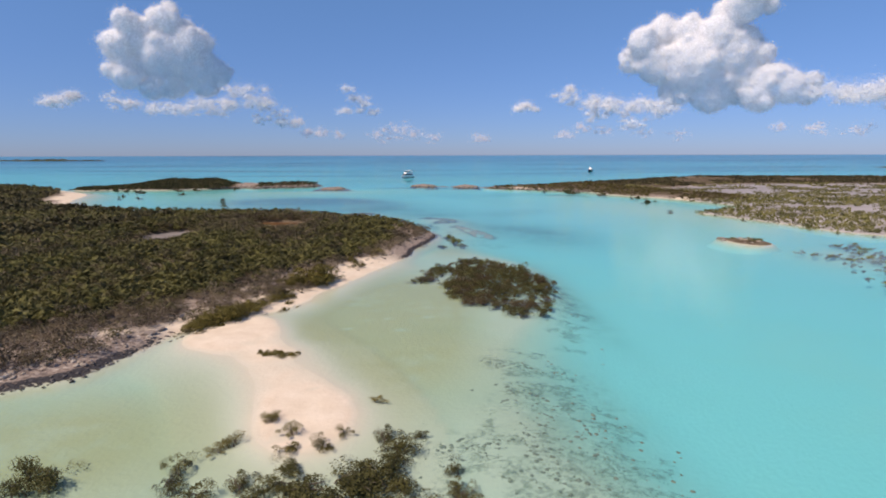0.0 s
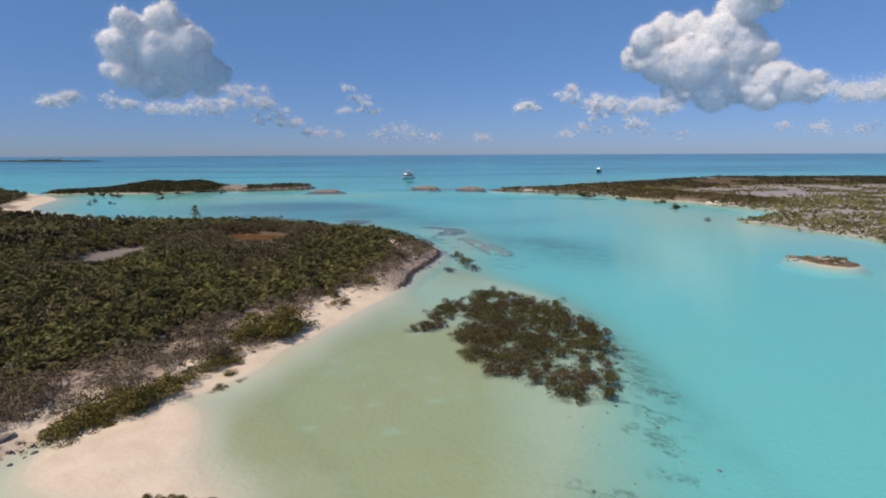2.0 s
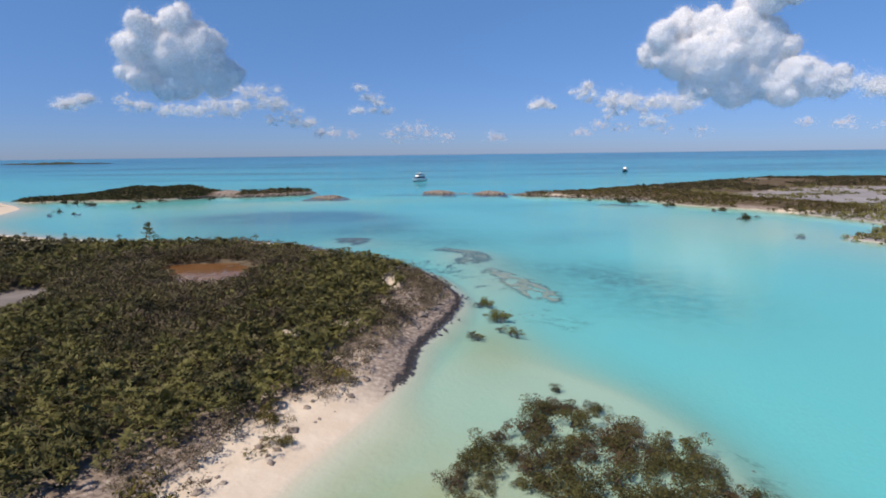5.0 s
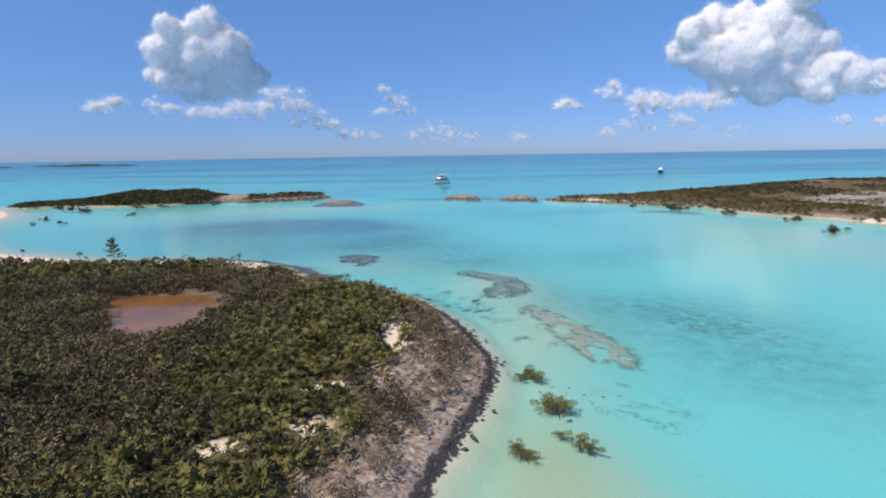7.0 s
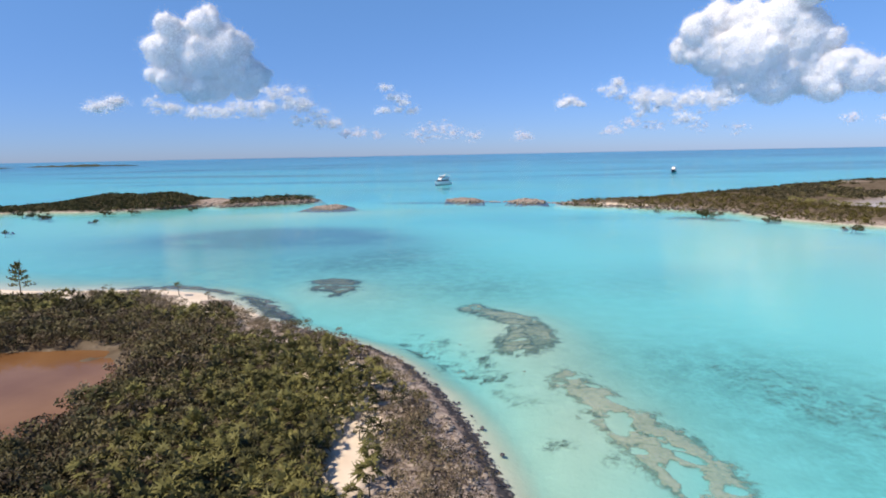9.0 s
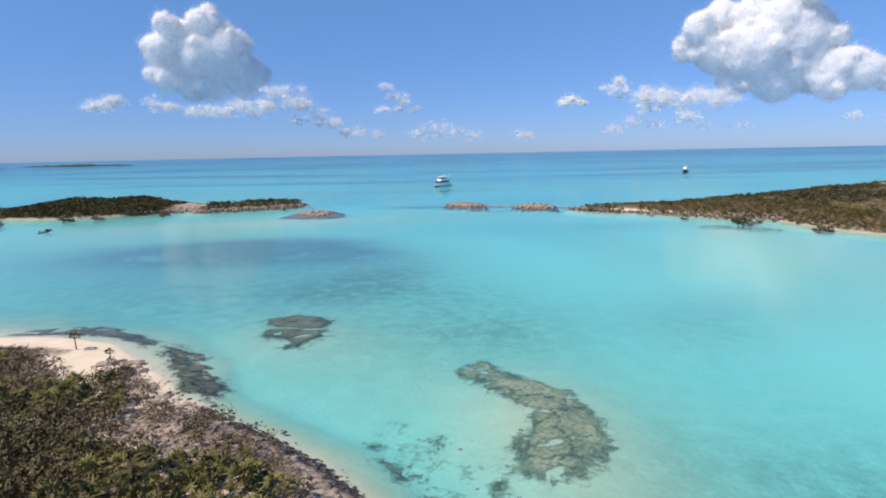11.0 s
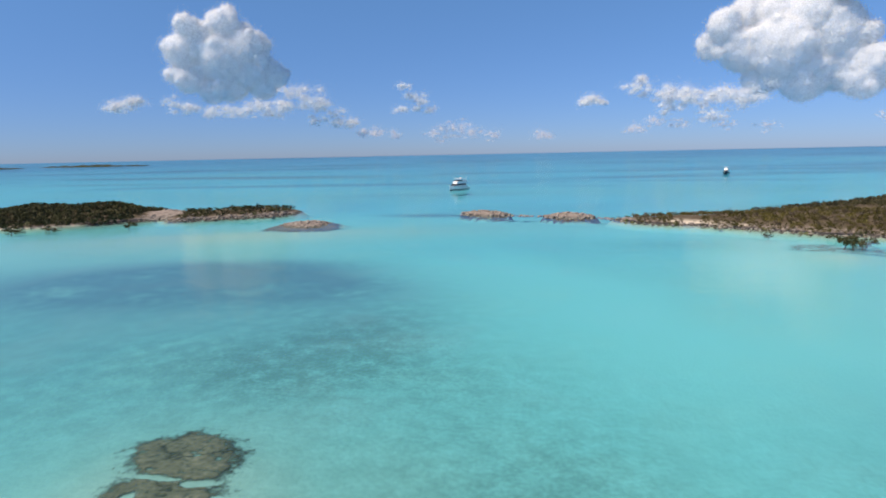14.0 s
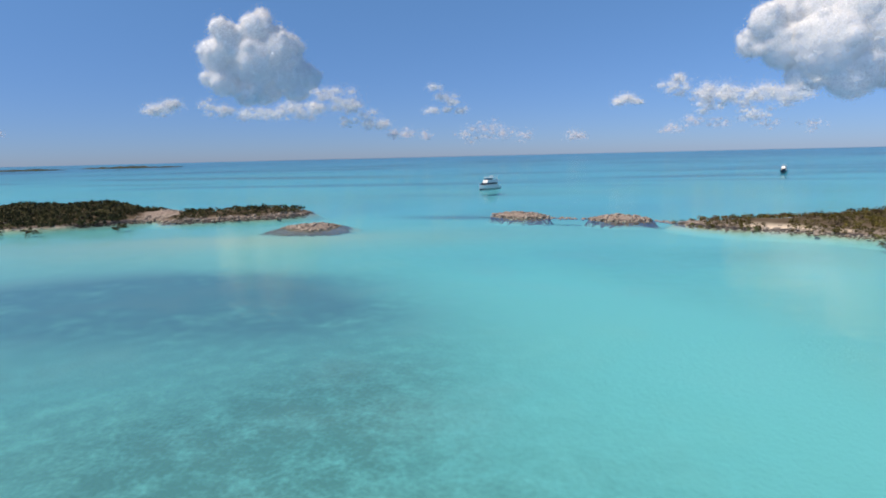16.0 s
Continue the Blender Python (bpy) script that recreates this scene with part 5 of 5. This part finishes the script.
def palm_tree(seed):
    rng = np.random.default_rng(seed)
    top = new("thatch_palm")
    v, f = joined([tapered((0, 0, -0.3), (0.05, 0, 1.0), 0.09, 0.075, 6), tapered((0.05, 0, 1.0), (0.0, 0.05, 1.9), 0.075, 0.07, 6)])
    part("trunk", mesh_of("trunk", v, f, BARK), top)
    v, f = fan_palm(rng, 18, 8)
    part("crown", mesh_of("crown", v * 1.0 + (0, 0, 1.75), f, PALM, np.full(len(v), 0.35)), top)
    return top


def build_trees():
    t = feather_tree(61)
    z = float(terrain(np.array([-73.0]), np.array([180.5]))[0])
    t.matrix_basis = pose(-73, 180.5, z)
    tagged(t, "thin feathery young pine on the beach edge", "tree")
    models = [palm_tree(70 + k) for k in range(6)]
    spots = [(-99, 189), (-81, 182), (-79, 181), (-48, 180), (-110, 190), (-127, 199), (-137, 206),
             (-11.0, 121), (-12, 117.5), (-12.5, 131), (-13, 126), (-14.5, 114), (-42, 177),
             (-10.6, 136.4), (-10.2, 133.6), (-13.6, 128.2), (-14.4, 122.6), (-16.6, 120.4), (-17.4, 116.8), (-18.6, 112.4), (-15.8, 111.2), (-13.4, 119.6), (-12.2, 139.8), (-14.0, 143.6), (-17.2, 148.8),
             (-20.4, 153.6), (-24.2, 158.4), (-22.4, 120.4), (-24.6, 113.6), (-19.4, 126.8), (-17.2, 132.8), (-15.4, 136.6), (-16.8, 107.4), (-18.4, 102.6), (-20.6, 97.6), (-22.4, 93.2), (-25.4, 88.4), (-28.2, 84.6), (-21.8, 106.4), (-27.6, 118.2), (-30.4, 126.4)]
    set_bushes(models, [(x, y, 0.8 + 0.2 * math.sin(3.1 * k)) for k, (x, y) in enumerate(spots)], "dark thatch palm standing clear of the thicket", "lone palms", "palm", 12)


build_trees()


# ---- boats ----
def plain(name, base, rough=0.4):
    m, n, l, b = material(name, base, rough)
    f = noise_node(n, l, 1.3, 4)
    l.new(mix_rgb(n, l, calc(n, l, "MULTIPLY", f, 0.25), base, tuple(0.8 * c for c in base)), b.inputs["Base Color"])
    return m


GEL = plain("white_gelcoat", (0.80, 0.80, 0.78), 0.3)
GLASS = plain("tinted_glass", (0.012, 0.014, 0.018), 0.08)
NAVY = plain("navy_hull", (0.012, 0.016, 0.035), 0.25)
BOOT = plain("boot_stripe", (0.03, 0.03, 0.04), 0.5)
STEEL = material("steel", (0.6, 0.6, 0.62), 0.3, 1.0)[0]


def loft(sections):
    """Skin over rings of equal length, with both ends closed."""
    bm = bmesh.new()
    rings = [[bm.verts.new(p) for p in ring] for ring in sections]
    n = len(rings[0])
    for a, b in zip(rings, rings[1:]):
        for k in range(n):
            bm.faces.new((a[k], a[(k + 1) % n], b[(k + 1) % n], b[k]))
    bm.faces.new(rings[0][::-1])
    bm.faces.new(rings[-1])
    bmesh.ops.recalc_face_normals(bm, faces=bm.faces)
    return bm


def hull_rings(length, beam, low, deck, rise):
    out = []
    for k in range(9):
        t = k / 8
        x = -length / 2 + length * t
        w = beam / 2 * (1.0 if t < 0.5 else math.cos((t - 0.5) * math.pi) ** 0.6 if t < 1 else 0.02)
        top, keel = deck + rise * t * t, low + (deck - low) * 0.5 * max(0, t - 0.75) * 4 * 0.5
        w = max(w, 0.05)
        out.append([(x, -w, top), (x, -w * 0.92, (top + keel) / 2), (x, -w * 0.45, keel), (x, w * 0.45, keel), (x, w * 0.92, (top + keel) / 2), (x, w, top)])
    return out


def cabin_rings(x0, x1, w, z0, z1, rake_front, rake_back, inset=0.12):
    """A deckhouse with raked ends."""
    return [[(x0, -w, z0), (x1, -w * 0.82, z0), (x1, w * 0.82, z0), (x0, w, z0)],
            [(x0 + rake_back, -w + inset, z1), (x1 - rake_front, -w * 0.75 + inset, z1), (x1 - rake_front, w * 0.75 - inset, z1), (x0 + rake_back, w - inset, z1)]]


def box(bm, x0, x1, y0, y1, z0, z1):
    bmesh.ops.create_cube(bm, size=1, matrix=Matrix.Translation(((x0 + x1) / 2, (y0 + y1) / 2, (z0 + z1) / 2)) @ Matrix.Diagonal((x1 - x0, y1 - y0, z1 - z0, 1)))


def soft_box(x0, x1, y0, y1, z0, z1, r):
    bm = bmesh.new()
    box(bm, x0, x1, y0, y1, z0, z1)
    bmesh.ops.bevel(bm, geom=bm.edges[:], offset=r, segments=2, affect="EDGES")
    return bm


def build_yacht():
    top = new("motor_yacht")
    part("hull", from_bm("hull", loft(hull_rings(14.5, 4.6, -0.6, 1.5, 0.9)), GEL), top)
    part("boot_stripe", from_bm("boot_stripe", loft([[(x, y * 1.012, min(max(z, -0.1), 0.34)) for x, y, z in r] for r in hull_rings(14.5, 4.66, -0.6, 1.5, 0.9)]), BOOT), top, "dark stripe along the waterline")
    house = part("deckhouse", from_bm("deckhouse", loft(cabin_rings(-5.2, 4.4, 1.95, 1.5, 3.7, 1.9, 0.2)), GEL), top)
    part("saloon_window", from_bm("saloon_window", loft(cabin_rings(-4.7, 4.15, 1.93, 2.35, 3.2, 0.75, 0.05, 0.03)), GLASS), house, "dark wraparound saloon windows")
    bridge = part("flybridge", from_bm("flybridge", loft(cabin_rings(-5.6, 2.6, 1.9, 3.7, 4.55, 0.5, 0.0)), GEL), top)
    part("flybridge_screen", from_bm("flybridge_screen", loft(cabin_rings(-1.6, 1.9, 1.6, 4.55, 5.2, 0.7, 0.0)), GLASS), bridge, "dark windscreen")
    part("hardtop", from_bm("hardtop", soft_box(-3.8, 1.2, -1.7, 1.7, 5.65, 5.85, 0.08), GEL), top)
    for s in (-1, 1):
        v, f = joined([tapered((-5.2, s * 1.6, 4.4), (-4.0, s * 1.5, 5.7), 0.16, 0.12), tapered((0.4, s * 1.5, 4.9), (0.2, s * 1.5, 5.7), 0.06, 0.06)])
        part("hardtop_leg", mesh_of("hardtop_leg", v, f, GEL), top)
        v, f = tapered((-4.6, s * 1.5, 4.5), (-6.0, s * 1.4, 7.0), 0.12, 0.05)
        part("outrigger", mesh_of("outrigger", v, f, GEL), top)
    bm = bmesh.new()
    bmesh.ops.create_uvsphere(bm, u_segments=12, v_segments=8, radius=0.38, matrix=Matrix.Translation((-2.2, 0, 6.2)))
    part("radar_dome", from_bm("radar_dome", bm, GEL, True), top)
    rail = [tapered((x0, s * y0, 2.9 + 0.05 * k), (x0 + 1.0, s * (y0 - 0.28), 2.95 + 0.05 * k), 0.03, 0.03, 3) for s in (-1, 1) for k, (x0, y0) in enumerate([(3, 2.0), (4, 1.72), (5, 1.4), (6, 0.9)])]
    rail += [tapered((x0, s * y0, 1.9), (x0, s * y0, 2.95), 0.025, 0.025, 3) for s in (-1, 1) for x0, y0 in [(3, 2.0), (4, 1.72), (5, 1.4), (6, 0.9)]]
    v, f = joined(rail)
    part("bow_rail", mesh_of("bow_rail", v, f, STEEL), top, "thin steel rail")
    part("swim_platform", from_bm("swim_platform", soft_box(-8.4, -7.1, -2.0, 2.0, 0.15, 0.4, 0.05), GEL), top)
    part("tender", from_bm("tender", soft_box(-9.6, -8.5, -1.2, 1.2, 0.0, 0.55, 0.2), BOOT), top, "dark inflatable tender at the stern")
    top.matrix_basis = pose(-29.5, 451, 0.0, 0, 0, 238)
    tagged(top, "white flybridge motor yacht at anchor with dark windows", "yacht")


def build_cruiser():
    top = new("fishing_boat")
    part("hull", from_bm("hull", loft(hull_rings(10.5, 3.9, -0.5, 1.5, 1.0)), NAVY), top, "dark navy hull")
    house = part("deckhouse", from_bm("deckhouse", loft(cabin_rings(-2.6, 3.0, 1.5, 1.5, 3.3, 1.4, 0.1)), GEL), top, "white cabin")
    part("cabin_window", from_bm("cabin_window", loft(cabin_rings(-2.2, 2.75, 1.49, 2.3, 2.9, 0.5, 0.05, 0.03)), GLASS), house, "dark cabin windows")
    part("flybridge", from_bm("flybridge", loft(cabin_rings(-2.4, 1.2, 1.4, 3.3, 4.1, 0.4, 0.0)), GEL), top, "white flybridge")
    part("hardtop", from_bm("hardtop", soft_box(-2.2, 0.8, -1.3, 1.3, 5.0, 5.15, 0.06), GEL), top)
    for x in (-2.0, 0.6):
        for s in (-1, 1):
            v, f = tapered((x, s * 1.2, 4.0), (x, s * 1.2, 5.05), 0.04, 0.04)
            part("hardtop_leg", mesh_of("hardtop_leg", v, f, STEEL), top)
    part("gunwale", from_bm("gunwale", loft([[(x, y * 1.01, 0.08 + max(z, 1.40 + 0.0 * x)) for x, y, z in r] for r in hull_rings(10.5, 3.9, 1.4, 1.5, 1.0)]), GEL), top, "white deck edge")
    top.matrix_basis = pose(155.5, 578, 0.0, 0, 0, 240)
    tagged(top, "dark-hulled sport fishing boat with a white cabin, at anchor", "boat")


build_yacht()
build_cruiser()


# ---- islands on the horizon ----
def far_cay(x, y, length, width, height, turn, seed):
    rng = np.random.default_rng(seed)
    u, w = np.meshgrid(np.linspace(-1, 1, 60), np.linspace(-1, 1, 12))
    u, w = u.ravel(), w.ravel()
    shape = np.clip(1 - u**2, 0, 1) ** 0.5 * np.clip(1 - w**2, 0, 1)
    z = 0.65 * height * shape * (0.35 + 1.1 * fbm(u * 40 + seed * 11, w * 6, 9, 4, seed)) - 0.4
    i = np.arange(720).reshape(12, 60)
    f = np.stack([i[:-1, :-1], i[:-1, 1:], i[1:, 1:], i[1:, :-1]], -1).reshape(-1, 4)
    ob = new("far_cay", mesh_of("far_cay", np.stack([u * length / 2, w * width / 2, z], 1), f, DEEP, np.full(720, 0.35), flat=False))
    ob.matrix_basis = pose(x, y, 0, 0, 0, turn)
    tagged(ob, "long low green cay far off near the horizon", "island", "far cays", "structure")


for k, row in enumerate([(-1090, 1530, 150, 50, 9, 6), (-1215, 1560, 110, 40, 6, 4), (-985, 1540, 70, 40, 5, 0), (-1290, 1390, 190, 40, 7, 20), (-1420, 1320, 170, 40, 8, 20), (640, 720, 130, 60, 5, 10), (900, 800, 260, 80, 9, -10)]):
    far_cay(*row, 91 + k)
